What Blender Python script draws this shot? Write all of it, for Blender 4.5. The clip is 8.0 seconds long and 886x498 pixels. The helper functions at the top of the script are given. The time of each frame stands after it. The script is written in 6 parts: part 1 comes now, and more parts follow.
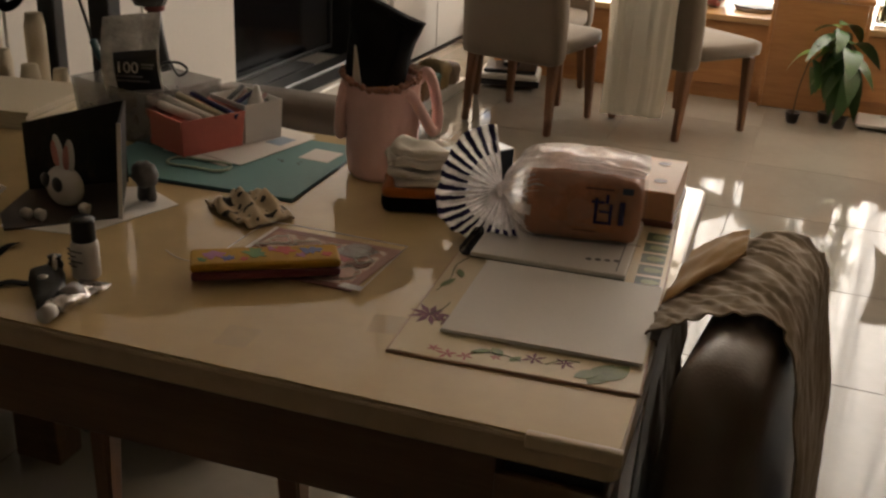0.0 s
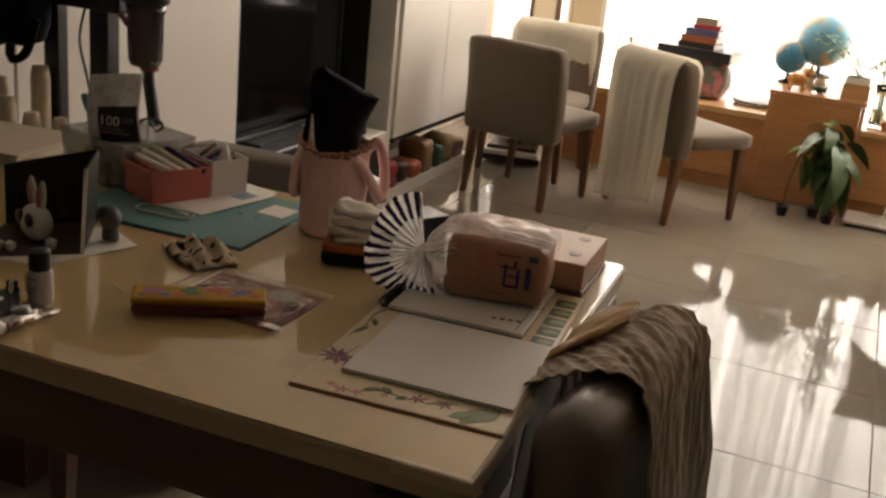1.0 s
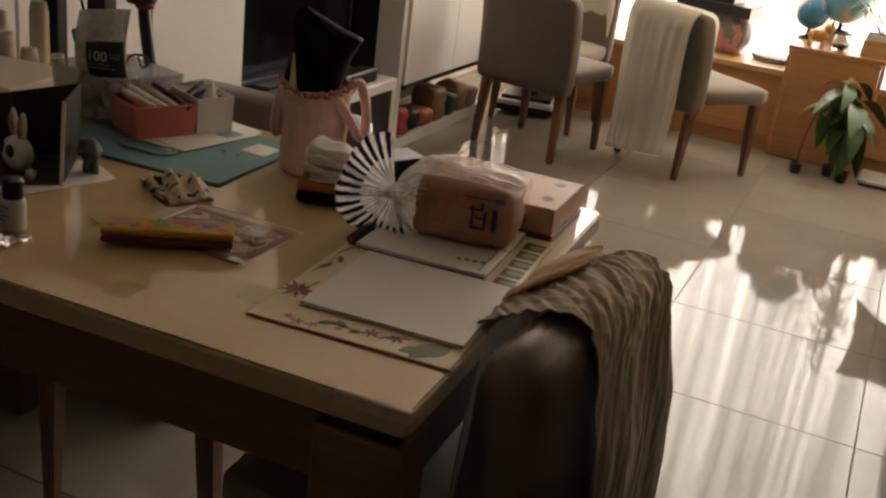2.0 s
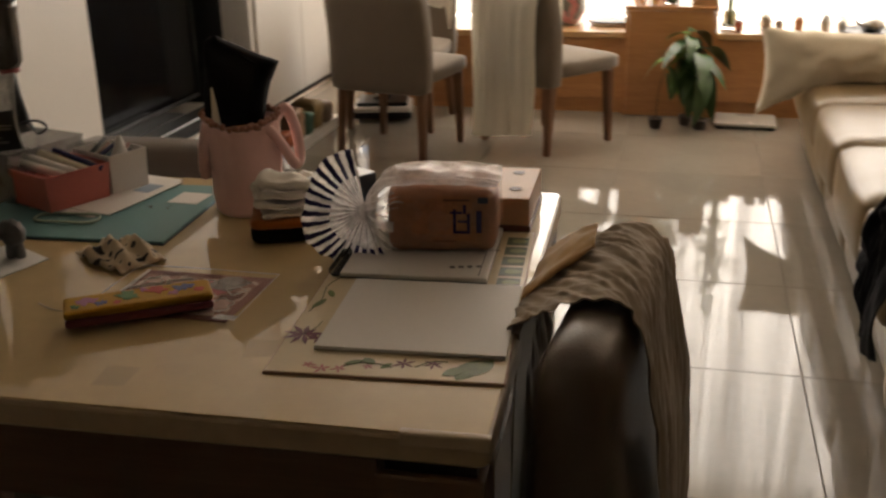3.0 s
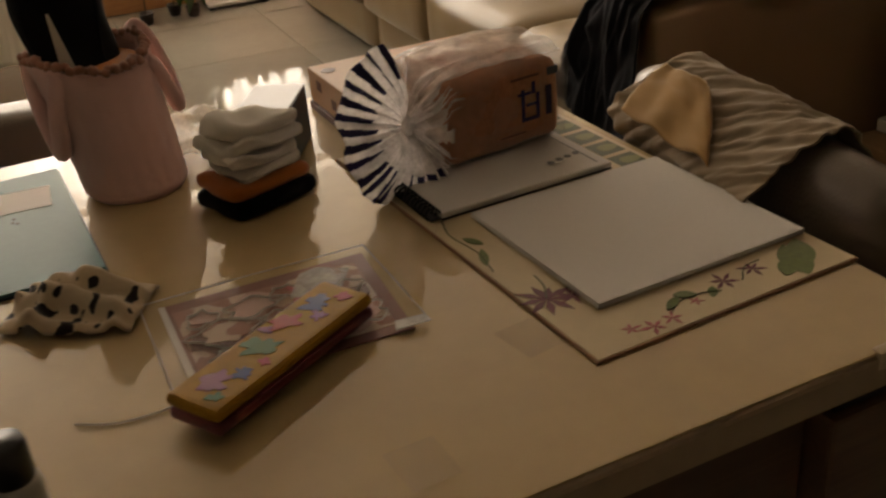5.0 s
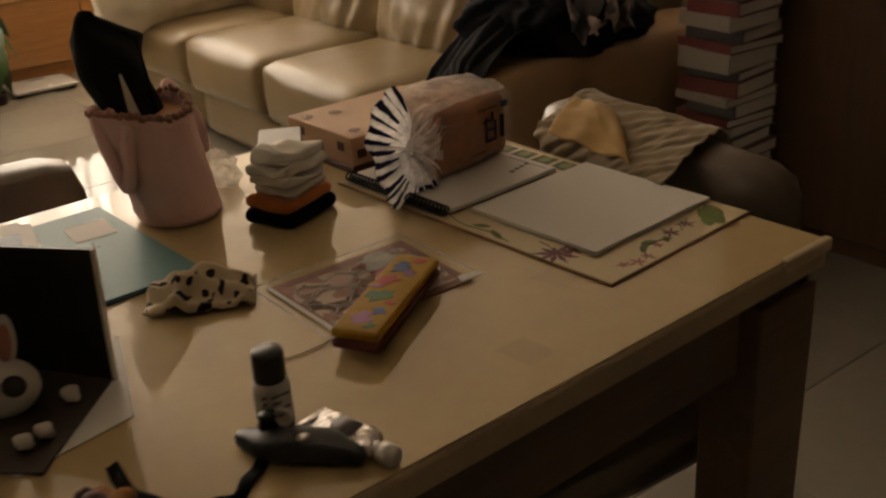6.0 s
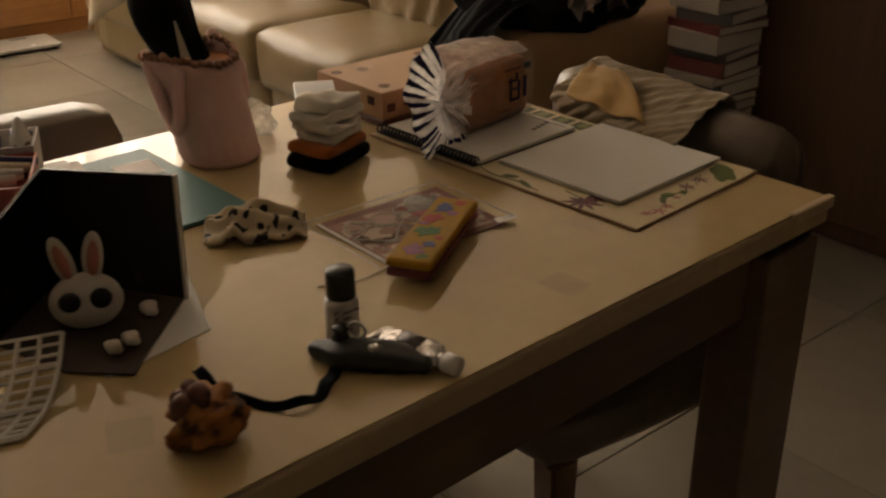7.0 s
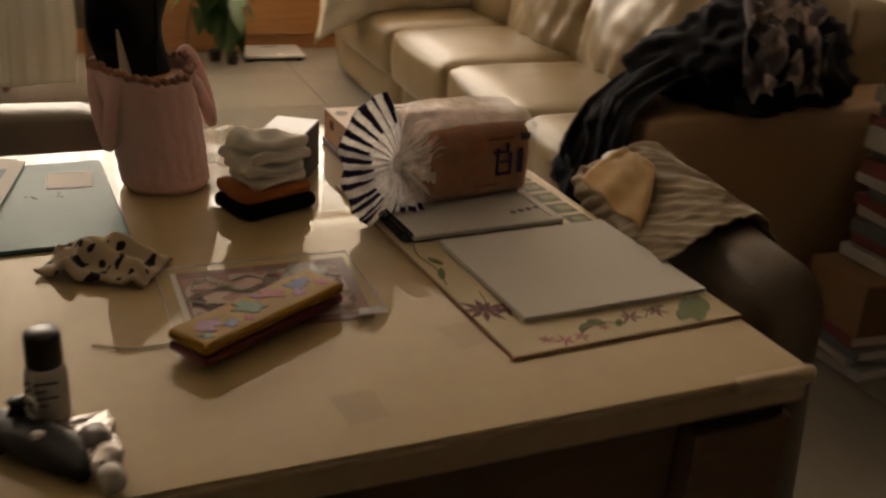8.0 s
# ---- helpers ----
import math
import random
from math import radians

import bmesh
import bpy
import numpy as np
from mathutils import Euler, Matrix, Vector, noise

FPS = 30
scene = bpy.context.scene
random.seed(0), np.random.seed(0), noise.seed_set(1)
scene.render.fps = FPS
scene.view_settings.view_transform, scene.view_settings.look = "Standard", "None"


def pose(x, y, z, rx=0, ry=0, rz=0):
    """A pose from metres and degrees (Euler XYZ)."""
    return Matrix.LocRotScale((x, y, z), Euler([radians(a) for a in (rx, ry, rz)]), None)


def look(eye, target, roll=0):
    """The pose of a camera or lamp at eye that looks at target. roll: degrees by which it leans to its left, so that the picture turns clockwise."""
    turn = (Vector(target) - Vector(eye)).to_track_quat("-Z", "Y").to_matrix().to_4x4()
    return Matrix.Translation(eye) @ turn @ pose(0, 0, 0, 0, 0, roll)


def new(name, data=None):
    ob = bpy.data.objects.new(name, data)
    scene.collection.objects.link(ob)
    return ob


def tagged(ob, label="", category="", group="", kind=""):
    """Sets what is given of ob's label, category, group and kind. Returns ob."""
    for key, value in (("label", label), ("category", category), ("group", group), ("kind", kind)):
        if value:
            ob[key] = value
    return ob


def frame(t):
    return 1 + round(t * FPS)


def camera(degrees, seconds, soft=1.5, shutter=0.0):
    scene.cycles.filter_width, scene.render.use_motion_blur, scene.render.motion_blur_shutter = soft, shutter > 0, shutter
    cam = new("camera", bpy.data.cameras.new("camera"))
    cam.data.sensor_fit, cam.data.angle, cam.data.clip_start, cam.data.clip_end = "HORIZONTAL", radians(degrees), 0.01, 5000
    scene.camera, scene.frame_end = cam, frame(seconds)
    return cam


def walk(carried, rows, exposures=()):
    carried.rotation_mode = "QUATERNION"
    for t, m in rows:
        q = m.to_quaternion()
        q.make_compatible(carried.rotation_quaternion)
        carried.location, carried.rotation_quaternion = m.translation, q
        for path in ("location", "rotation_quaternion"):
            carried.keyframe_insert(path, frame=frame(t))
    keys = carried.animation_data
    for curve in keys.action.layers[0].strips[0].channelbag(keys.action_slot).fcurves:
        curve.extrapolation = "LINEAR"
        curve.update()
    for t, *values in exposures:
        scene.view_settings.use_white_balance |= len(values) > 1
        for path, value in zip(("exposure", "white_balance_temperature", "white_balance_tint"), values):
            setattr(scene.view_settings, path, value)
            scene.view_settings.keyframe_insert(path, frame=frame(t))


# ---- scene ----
cam = camera(46.6, 8.0, 2.4, 0.4)
PATH = [
    (0, (-0.125, -0.266, 1.24), (-0.747, 1.472, 0.47), 2.8),
    (0.5, (-0.082, -0.304, 1.258), (-0.75, 1.436, 0.533), 1.8),
    (1, (0.043, -0.344, 1.281), (-0.642, 1.421, 0.637), 6.1),
    (1.2, (0.058, -0.315, 1.257), (-0.659, 1.434, 0.603), 7.8),
    (2.3, (0.136, -0.335, 1.286), (-0.566, 1.376, 0.526), 7),
    (2.5, (0.092, -0.315, 1.265), (-0.554, 1.423, 0.515), 5.3),
    (2.8, (0.005, -0.312, 1.25), (-0.554, 1.466, 0.525), 1.7),
    (3, (-0.071, -0.314, 1.242), (-0.51, 1.506, 0.537), -1.1),
    (3.2, (-0.143, -0.308, 1.228), (-0.493, 1.522, 0.5), -2.5),
    (3.5, (-0.222, -0.268, 1.221), (-0.49, 1.585, 0.518), -2.9),
    (4, (-0.386, -0.122, 1.185), (-0.349, 1.705, 0.374), -5.9),
    (4.2, (-0.455, -0.075, 1.184), (-0.29, 1.744, 0.37), -3.1),
    (4.5, (-0.569, -0.009, 1.176), (-0.25, 1.778, 0.335), -2.5),
    (4.7, (-0.671, 0.04, 1.173), (-0.143, 1.739, 0.26), -4),
    (5, (-0.791, 0.061, 1.162), (-0.124, 1.697, 0.225), -4.8),
    (5.2, (-0.838, 0.043, 1.171), (-0.101, 1.658, 0.249), -3.8),
    (6.3, (-1.274, -0.085, 1.227), (-0.108, 1.321, 0.413), -3.5),
    (6.5, (-1.317, -0.079, 1.223), (-0.135, 1.298, 0.384), -2.8),
    (6.8, (-1.328, -0.073, 1.216), (-0.133, 1.306, 0.396), -1),
    (7, (-1.287, -0.09, 1.219), (-0.144, 1.307, 0.358), -0.5),
    (7.2, (-1.228, -0.101, 1.192), (-0.13, 1.357, 0.374), -0.5),
    (7.5, (-1.068, -0.16, 1.193), (-0.185, 1.416, 0.334), 0.6),
    (7.7, (-0.97, -0.171, 1.19), (-0.13, 1.453, 0.379), 2.5),
    (8, (-0.831, -0.128, 1.186), (-0.14, 1.573, 0.394), 3.5),
]
walk(cam, [(t, look(eye, target, roll)) for t, eye, target, roll in PATH], [(0, 0.13, 6200, 10), (3, 0.12, 6250, 10), (4.5, 0.1, 6600, 10), (6, 0.03, 7000, 10), (8, 0.06, 6900, 10)])

# ---------------------------------------------------------------- light
world = bpy.data.worlds.new("world")
scene.world = world
world.use_nodes = True
wn = world.node_tree.nodes
sky = wn.new("ShaderNodeTexSky")
sky.sky_type, sky.sun_disc = "NISHITA", False
sky.sun_elevation, sky.sun_rotation = radians(38), radians(20)
world.node_tree.links.new(sky.outputs[0], wn["Background"].inputs[0])
wn["Background"].inputs[1].default_value = 0.12


def lamp(name, at, target, size, size_y, watts, colour):
    data = bpy.data.lights.new(name, "AREA")
    data.shape, data.size, data.size_y, data.energy, data.color = "RECTANGLE", size, size_y, watts, colour
    ob = new(name, data)
    ob.matrix_world = look(at, target)
    return ob


# daylight of the overcast sky in the window's opening, outside the curtain
lamp("window_daylight", (-0.3, 5.86, 1.55), (-0.3, 0, 1.55), 3.4, 2.25, 338, (1.0, 0.89, 0.765))
sun_data = bpy.data.lights.new("sun", "SUN")
sun_data.energy, sun_data.angle, sun_data.color = 0.8, radians(20), (1, 0.95, 0.86)
new("sun", sun_data).matrix_world = look((1.5, 9, 6), (-0.3, 4, 0.3))


# ---------------------------------------------------------------- materials
def shader(name):
    m = bpy.data.materials.new(name)
    m.use_nodes = True
    t = m.node_tree
    return m, t, t.nodes["Principled BSDF"]


def coords(t, scale=(1, 1, 1)):
    c = t.nodes.new("ShaderNodeTexCoord")
    mp = t.nodes.new("ShaderNodeMapping")
    mp.inputs["Scale"].default_value = scale
    t.links.new(c.outputs["Object"], mp.inputs[0])
    return mp.outputs[0]


def noise_tex(t, vec, scale, detail=4.0, rough=0.55):
    n = t.nodes.new("ShaderNodeTexNoise")
    n.inputs["Scale"].default_value, n.inputs["Detail"].default_value, n.inputs["Roughness"].default_value = scale, detail, rough
    t.links.new(vec, n.inputs["Vector"])
    return n.outputs["Fac"]


def ramp(t, fac, stops):
    r = t.nodes.new("ShaderNodeValToRGB")
    while len(r.color_ramp.elements) < len(stops):
        r.color_ramp.elements.new(0.5)
    for e, (p, c) in zip(r.color_ramp.elements, stops):
        e.position, e.color = p, (*c, 1)
    t.links.new(fac, r.inputs[0])
    return r.outputs[0]


def mixed(t, fac, a, b, mode="MIX"):
    m = t.nodes.new("ShaderNodeMix")
    m.data_type, m.blend_type = "RGBA", mode
    for i, v in ((0, fac), (6, a), (7, b)):
        if isinstance(v, (int, float)):
            m.inputs[i].default_value = v
        elif isinstance(v, tuple):
            m.inputs[i].default_value = (*v, 1)
        else:
            t.links.new(v, m.inputs[i])
    return m.outputs[2]


def bumped(t, p, height, strength, distance):
    b = t.nodes.new("ShaderNodeBump")
    b.inputs["Strength"].default_value, b.inputs["Distance"].default_value = strength, distance
    t.links.new(height, b.inputs["Height"])
    t.links.new(b.outputs[0], p.inputs["Normal"])


def dim(c, k):
    return tuple(min(1, v * k) for v in c)


def surface(name, colour, rough=0.5, var=0.15, big=4.0, fine=60.0, bump=0.2, depth=0.001, metal=0.0, stretch=(1, 1, 1), coat=0.0, sheen=0.0, spec=0.5, rough_var=0.08):
    """A plain surface with variation at two scales, fine relief and uneven gloss."""
    m, t, p = shader(name)
    v = coords(t, stretch)
    a, b = noise_tex(t, v, big), noise_tex(t, v, fine, 3)
    c = mixed(t, a, dim(colour, 1 - var), dim(colour, 1 + var))
    c = mixed(t, 0.35, c, ramp(t, b, [(0.3, dim(colour, 1 - var)), (0.7, dim(colour, 1 + var))]))
    t.links.new(c, p.inputs["Base Color"])
    r = t.nodes.new("ShaderNodeMapRange")
    r.inputs["To Min"].default_value, r.inputs["To Max"].default_value = max(0.02, rough - rough_var), rough + rough_var
    t.links.new(a, r.inputs["Value"])
    t.links.new(r.outputs[0], p.inputs["Roughness"])
    p.inputs["Metallic"].default_value = metal
    p.inputs["Coat Weight"].default_value = coat
    p.inputs["Coat Roughness"].default_value = 0.035
    p.inputs["Sheen Weight"].default_value = sheen
    p.inputs["Specular IOR Level"].default_value = spec
    if bump:
        bumped(t, p, b, bump, depth)
    return m


def wood(name, dark, light, rough=0.4, grain=(2, 26, 26), coat=0.1):
    m, t, p = shader(name)
    v = coords(t, grain)
    a = noise_tex(t, v, 1.6, 5)
    b = noise_tex(t, v, 9, 6)
    r = t.nodes.new("ShaderNodeObjectInfo")
    c = ramp(t, a, [(0.25, dark), (0.5, tuple((x + y) / 2 for x, y in zip(dark, light))), (0.75, light)])
    c = mixed(t, 0.3, c, ramp(t, b, [(0.35, dark), (0.65, light)]))
    c = mixed(t, 0.12, c, r.outputs["Random"], "OVERLAY")
    t.links.new(c, p.inputs["Base Color"])
    p.inputs["Roughness"].default_value, p.inputs["Coat Weight"].default_value = rough, coat
    bumped(t, p, b, 0.12, 0.0008)
    return m


def fabric(name, colour, var=0.15, folds=0.0, weave=700.0, rough=0.9, spots=None, sheen=0.3):
    m, t, p = shader(name)
    v = coords(t)
    a = noise_tex(t, v, 12)
    b = noise_tex(t, v, weave, 2)
    c = mixed(t, a, dim(colour, 1 - var), dim(colour, 1 + var))
    if spots:
        s = noise_tex(t, v, spots[1], 1, 0.4)
        c = mixed(t, ramp(t, s, [(spots[2], (0, 0, 0)), (spots[2] + 0.02, (1, 1, 1))]), c, spots[0])
    t.links.new(c, p.inputs["Base Color"])
    p.inputs["Roughness"].default_value, p.inputs["Sheen Weight"].default_value = rough, sheen
    p.inputs["Specular IOR Level"].default_value = 0.2
    bumped(t, p, b, 0.35, 0.0006)
    return m


def leather(name, colour, rough=0.33, var=0.16):
    m, t, p = shader(name)
    v = coords(t)
    a = noise_tex(t, v, 5, 5)
    vo = t.nodes.new("ShaderNodeTexVoronoi")
    vo.inputs["Scale"].default_value = 260
    t.links.new(v, vo.inputs["Vector"])
    w = noise_tex(t, coords(t, (1, 1, 1)), 16, 6, 0.6)
    t.links.new(mixed(t, a, dim(colour, 1 - var), dim(colour, 1 + var)), p.inputs["Base Color"])
    r = t.nodes.new("ShaderNodeMapRange")
    r.inputs["To Min"].default_value, r.inputs["To Max"].default_value = rough - 0.03, rough + 0.05
    t.links.new(w, r.inputs["Value"])
    t.links.new(r.outputs[0], p.inputs["Roughness"])
    h = t.nodes.new("ShaderNodeMath")
    h.operation = "MULTIPLY_ADD"
    h.inputs[1].default_value = 0.3
    t.links.new(w, h.inputs[0])
    t.links.new(vo.outputs["Distance"], h.inputs[2])
    bumped(t, p, h.outputs[0], 0.22, 0.0011)
    return m


def film_plastic(name, colour, opacity, rough=0.12, scale=45, through_part=0.0):
    """Thin clear plastic film: mostly see-through with gloss and creases."""
    m, t, p = shader(name)
    p.inputs["Base Color"].default_value = (*colour, 1)
    p.inputs["Roughness"].default_value = rough
    tr = t.nodes.new("ShaderNodeBsdfTransparent")
    mx = t.nodes.new("ShaderNodeMixShader")
    n = noise_tex(t, coords(t), scale, 5, 0.7)
    r = t.nodes.new("ShaderNodeMapRange")
    r.inputs["From Min"].default_value, r.inputs["From Max"].default_value = 0.3, 0.7
    r.inputs["To Min"].default_value, r.inputs["To Max"].default_value = opacity * 0.5, min(1, opacity * 1.5)
    t.links.new(n, r.inputs["Value"])
    t.links.new(r.outputs[0], mx.inputs[0])
    t.links.new(tr.outputs[0], mx.inputs[1])
    body = p.outputs[0]
    if through_part:
        tl, both = t.nodes.new("ShaderNodeBsdfTranslucent"), t.nodes.new("ShaderNodeMixShader")
        tl.inputs[0].default_value = (*colour, 1)
        both.inputs[0].default_value = through_part
        t.links.new(p.outputs[0], both.inputs[1])
        t.links.new(tl.outputs[0], both.inputs[2])
        body = both.outputs[0]
    t.links.new(body, mx.inputs[2])
    t.links.new(mx.outputs[0], t.nodes["Material Output"].inputs[0])
    bumped(t, p, n, 0.5, 0.002)
    return m


def sheer(name, colour, through_part, clear=0.12, low=0.93, stripe=30):
    m, t, p = shader(name)
    # stripes along x darken the colour to low, painting the shade of folds
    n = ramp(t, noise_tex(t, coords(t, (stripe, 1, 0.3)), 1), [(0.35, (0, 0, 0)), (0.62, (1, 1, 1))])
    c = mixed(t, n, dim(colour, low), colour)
    d, tl, tr = t.nodes.new("ShaderNodeBsdfDiffuse"), t.nodes.new("ShaderNodeBsdfTranslucent"), t.nodes.new("ShaderNodeBsdfTransparent")
    t.links.new(c, d.inputs[0])
    t.links.new(c, tl.inputs[0])
    a, b = t.nodes.new("ShaderNodeMixShader"), t.nodes.new("ShaderNodeMixShader")
    a.inputs[0].default_value, b.inputs[0].default_value = through_part, clear
    t.links.new(d.outputs[0], a.inputs[1])
    t.links.new(tl.outputs[0], a.inputs[2])
    t.links.new(a.outputs[0], b.inputs[1])
    t.links.new(tr.outputs[0], b.inputs[2])
    t.links.new(b.outputs[0], t.nodes["Material Output"].inputs[0])
    return m


def glass(name, colour=(1, 1, 1), rough=0.02, ior=1.45):
    m, t, p = shader(name)
    p.inputs["Base Color"].default_value = (*colour, 1)
    p.inputs["Roughness"].default_value, p.inputs["IOR"].default_value, p.inputs["Transmission Weight"].default_value = rough, ior, 1.0
    return m


def tile_material():
    m, t, p = shader("polished_tile")
    v = coords(t)
    g = t.nodes.new("ShaderNodeNewGeometry")
    o = t.nodes.new("ShaderNodeObjectInfo")
    a = noise_tex(t, v, 2.2, 6, 0.6)
    b = noise_tex(t, v, 24, 5)
    c = ramp(t, a, [(0.3, (0.225, 0.20, 0.16)), (0.55, (0.26, 0.23, 0.185)), (0.75, (0.285, 0.255, 0.21))])
    c = mixed(t, 0.2, c, ramp(t, b, [(0.35, (0.205, 0.183, 0.15)), (0.65, (0.26, 0.238, 0.198))]))
    c = mixed(t, 0.06, c, o.outputs["Random"], "OVERLAY")
    t.links.new(c, p.inputs["Base Color"])
    r = t.nodes.new("ShaderNodeMapRange")
    r.inputs["To Min"].default_value, r.inputs["To Max"].default_value = 0.02, 0.08
    t.links.new(a, r.inputs["Value"])
    t.links.new(r.outputs[0], p.inputs["Roughness"])
    p.inputs["Specular IOR Level"].default_value = 0.33
    bumped(t, p, noise_tex(t, v, 3.5, 2), 0.02, 0.003)
    return m


M_TILE = tile_material()
M_GROUT = surface("grout", (0.22, 0.185, 0.145), 0.9, 0.25, 8, 200)
M_WALL = surface("wall_paint", (0.76, 0.69, 0.60), 0.8, 0.05, 2, 180, 0.15)
M_CEIL = surface("ceiling_paint", (0.85, 0.80, 0.72), 0.9, 0.04, 2, 150, 0.1)
M_WHITE = surface("white_lacquer", (0.72, 0.69, 0.65), 0.35, 0.04, 3, 90, 0.05, spec=0.4)
M_BAYWOOD = wood("bay_oak", (0.36, 0.16, 0.055), (0.52, 0.26, 0.10), 0.35, (2, 22, 22), 0.2)
M_SILL = wood("sill_oak", (0.42, 0.25, 0.11), (0.58, 0.37, 0.18), 0.28, (2, 24, 24), 0.3)
M_LEGWOOD = wood("leg_wood", (0.13, 0.06, 0.028), (0.22, 0.105, 0.05), 0.4, (26, 26, 2))
M_TABLEWOOD = wood("table_wood", (0.095, 0.05, 0.026), (0.165, 0.09, 0.046), 0.45, (2, 26, 26))
M_DARKWOOD = wood("dark_wood", (0.085, 0.042, 0.02), (0.14, 0.07, 0.035), 0.45, (26, 26, 2))
M_TABLETOP = surface("cream_tabletop", (0.54, 0.395, 0.185), 0.5, 0.10, 2.6, 34, 0.0, 0.0006, coat=1.0, spec=0.2, rough_var=0.06)
M_TABLETOP.node_tree.nodes["Principled BSDF"].inputs["Coat IOR"].default_value = 1.52
M_TABLETOP.node_tree.nodes["Principled BSDF"].inputs["Coat Roughness"].default_value = 0.015
M_TABLEEDGE = surface("tabletop_edge", (0.44, 0.33, 0.20), 0.4, 0.12, 8, 70, 0.2)
M_TAUPE = fabric("taupe_upholstery", (0.165, 0.13, 0.095), 0.08, weave=900)
M_BROWN_LEATHER = leather("brown_leather", (0.13, 0.096, 0.070), 0.31)
M_SOFA = leather("cream_leather", (0.225, 0.162, 0.084), 0.31, 0.05)
M_SOFA.node_tree.nodes["Principled BSDF"].inputs["Specular IOR Level"].default_value = 0.45
M_SOFA_TAN = leather("tan_leather", (0.40, 0.25, 0.135), 0.4, 0.12)
M_TV = surface("tv_screen", (0.004, 0.004, 0.005), 0.10, 0.1, 3, 20, 0, spec=0.22, rough_var=0.02)
M_BLACK = surface("black_plastic", (0.014, 0.014, 0.015), 0.35, 0.2, 6, 120, 0.1)
# fold shade and overlapping layers are painted in: stripes fall to 0.32
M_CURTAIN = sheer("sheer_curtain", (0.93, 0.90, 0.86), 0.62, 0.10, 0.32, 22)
M_METAL = surface("brushed_metal", (0.55, 0.54, 0.52), 0.3, 0.1, 8, 200, 0.1, metal=1.0)


# ---------------------------------------------------------------- builders
def put(name, bm, mat, smooth=False):
    me = bpy.data.meshes.new(name)
    bm.normal_update()
    bm.to_mesh(me)
    bm.free()
    for m in (mat if isinstance(mat, (list, tuple)) else [mat]):
        me.materials.append(m)
    if smooth:
        for p in me.polygons:
            p.use_smooth = True
    return me


def part(name, bm, mat, parent, label="", smooth=False):
    ob = new(name, put(name, bm, mat, smooth))
    ob.parent = parent
    return tagged(ob, label)


def thing(name, at, label, category, group="", rz=0.0, kind=""):
    e = new(name)
    e.empty_display_size = 0.05
    e.matrix_world = pose(*at, 0, 0, rz)
    return tagged(e, label, category, group, kind)


def solid(name, bm, mat, at, label, category, group="", rz=0.0, kind="", smooth=False):
    ob = new(name, put(name, bm, mat, smooth))
    ob.matrix_world = pose(*at, 0, 0, rz)
    return tagged(ob, label, category, group, kind)


def structure(name, bm, mat, label="", category=""):
    ob = new(name, put(name, bm, mat))
    return tagged(ob, label, category, "", "structure")


def block(x0, x1, y0, y1, z0, z1, bevel=0.0, seg=2, bm=None, m=None):
    bm = bm or bmesh.new()
    r = bmesh.ops.create_cube(bm, size=1.0)
    bmesh.ops.scale(bm, verts=r["verts"], vec=(x1 - x0, y1 - y0, z1 - z0))
    bmesh.ops.translate(bm, verts=r["verts"], vec=((x0 + x1) / 2, (y0 + y1) / 2, (z0 + z1) / 2))
    vs = list(r["verts"])
    if bevel:
        es = list({e for v in vs for e in v.link_edges})
        out = bmesh.ops.bevel(bm, geom=es, offset=bevel, segments=seg, affect="EDGES", profile=0.6)
        vs = list({v for f in out["faces"] for v in f.verts} | {v for v in vs if v.is_valid})
    if m is not None:
        bmesh.ops.transform(bm, matrix=m, verts=[v for v in vs if v.is_valid])
    return bm


def lathe(profile, seg=24, at=(0, 0, 0), bm=None, sx=1.0, sy=1.0):
    """Turns a profile of (radius, height) round the z axis."""
    bm = bm or bmesh.new()
    rings = []
    for r, z in profile:
        if r < 1e-5:
            rings.append([bm.verts.new((at[0], at[1], at[2] + z))])
        else:
            rings.append([bm.verts.new((at[0] + sx * r * math.cos(6.28318 * i / seg), at[1] + sy * r * math.sin(6.28318 * i / seg), at[2] + z)) for i in range(seg)])
    for a, b in zip(rings, rings[1:]):
        for i in range(seg):
            j = (i + 1) % seg
            q = [a[i % len(a)], a[j % len(a)], b[j % len(b)], b[i % len(b)]]
            u = []
            for v in q:
                if v not in u:
                    u.append(v)
            if len(u) > 2:
                bm.faces.new(u)
    for r in (rings[0], rings[-1]):
        if len(r) > 2:
            bm.faces.new(r if r is rings[-1] else r[::-1])
    return bm


def tube(points, radius, seg=8, bm=None, taper=None):
    """A round bar along a line of points."""
    bm = bm or bmesh.new()
    pts = [Vector(p) for p in points]
    rings, up = [], Vector((0, 0, 1))
    for i, p in enumerate(pts):
        d = (pts[min(i + 1, len(pts) - 1)] - pts[max(i - 1, 0)]).normalized()
        s = d.cross(up)
        s = (d.cross(Vector((1, 0, 0))) if s.length < 1e-3 else s).normalized()
        w = s.cross(d)
        r = radius * (taper[i] if taper else 1)
        rings.append([bm.verts.new(p + r * (math.cos(6.28318 * k / seg) * s + math.sin(6.28318 * k / seg) * w)) for k in range(seg)])
    for a, b in zip(rings, rings[1:]):
        for i in range(seg):
            j = (i + 1) % seg
            bm.faces.new((a[i], a[j], b[j], b[i]))
    bm.faces.new(rings[0][::-1])
    bm.faces.new(rings[-1])
    bmesh.ops.recalc_face_normals(bm, faces=bm.faces)
    return bm


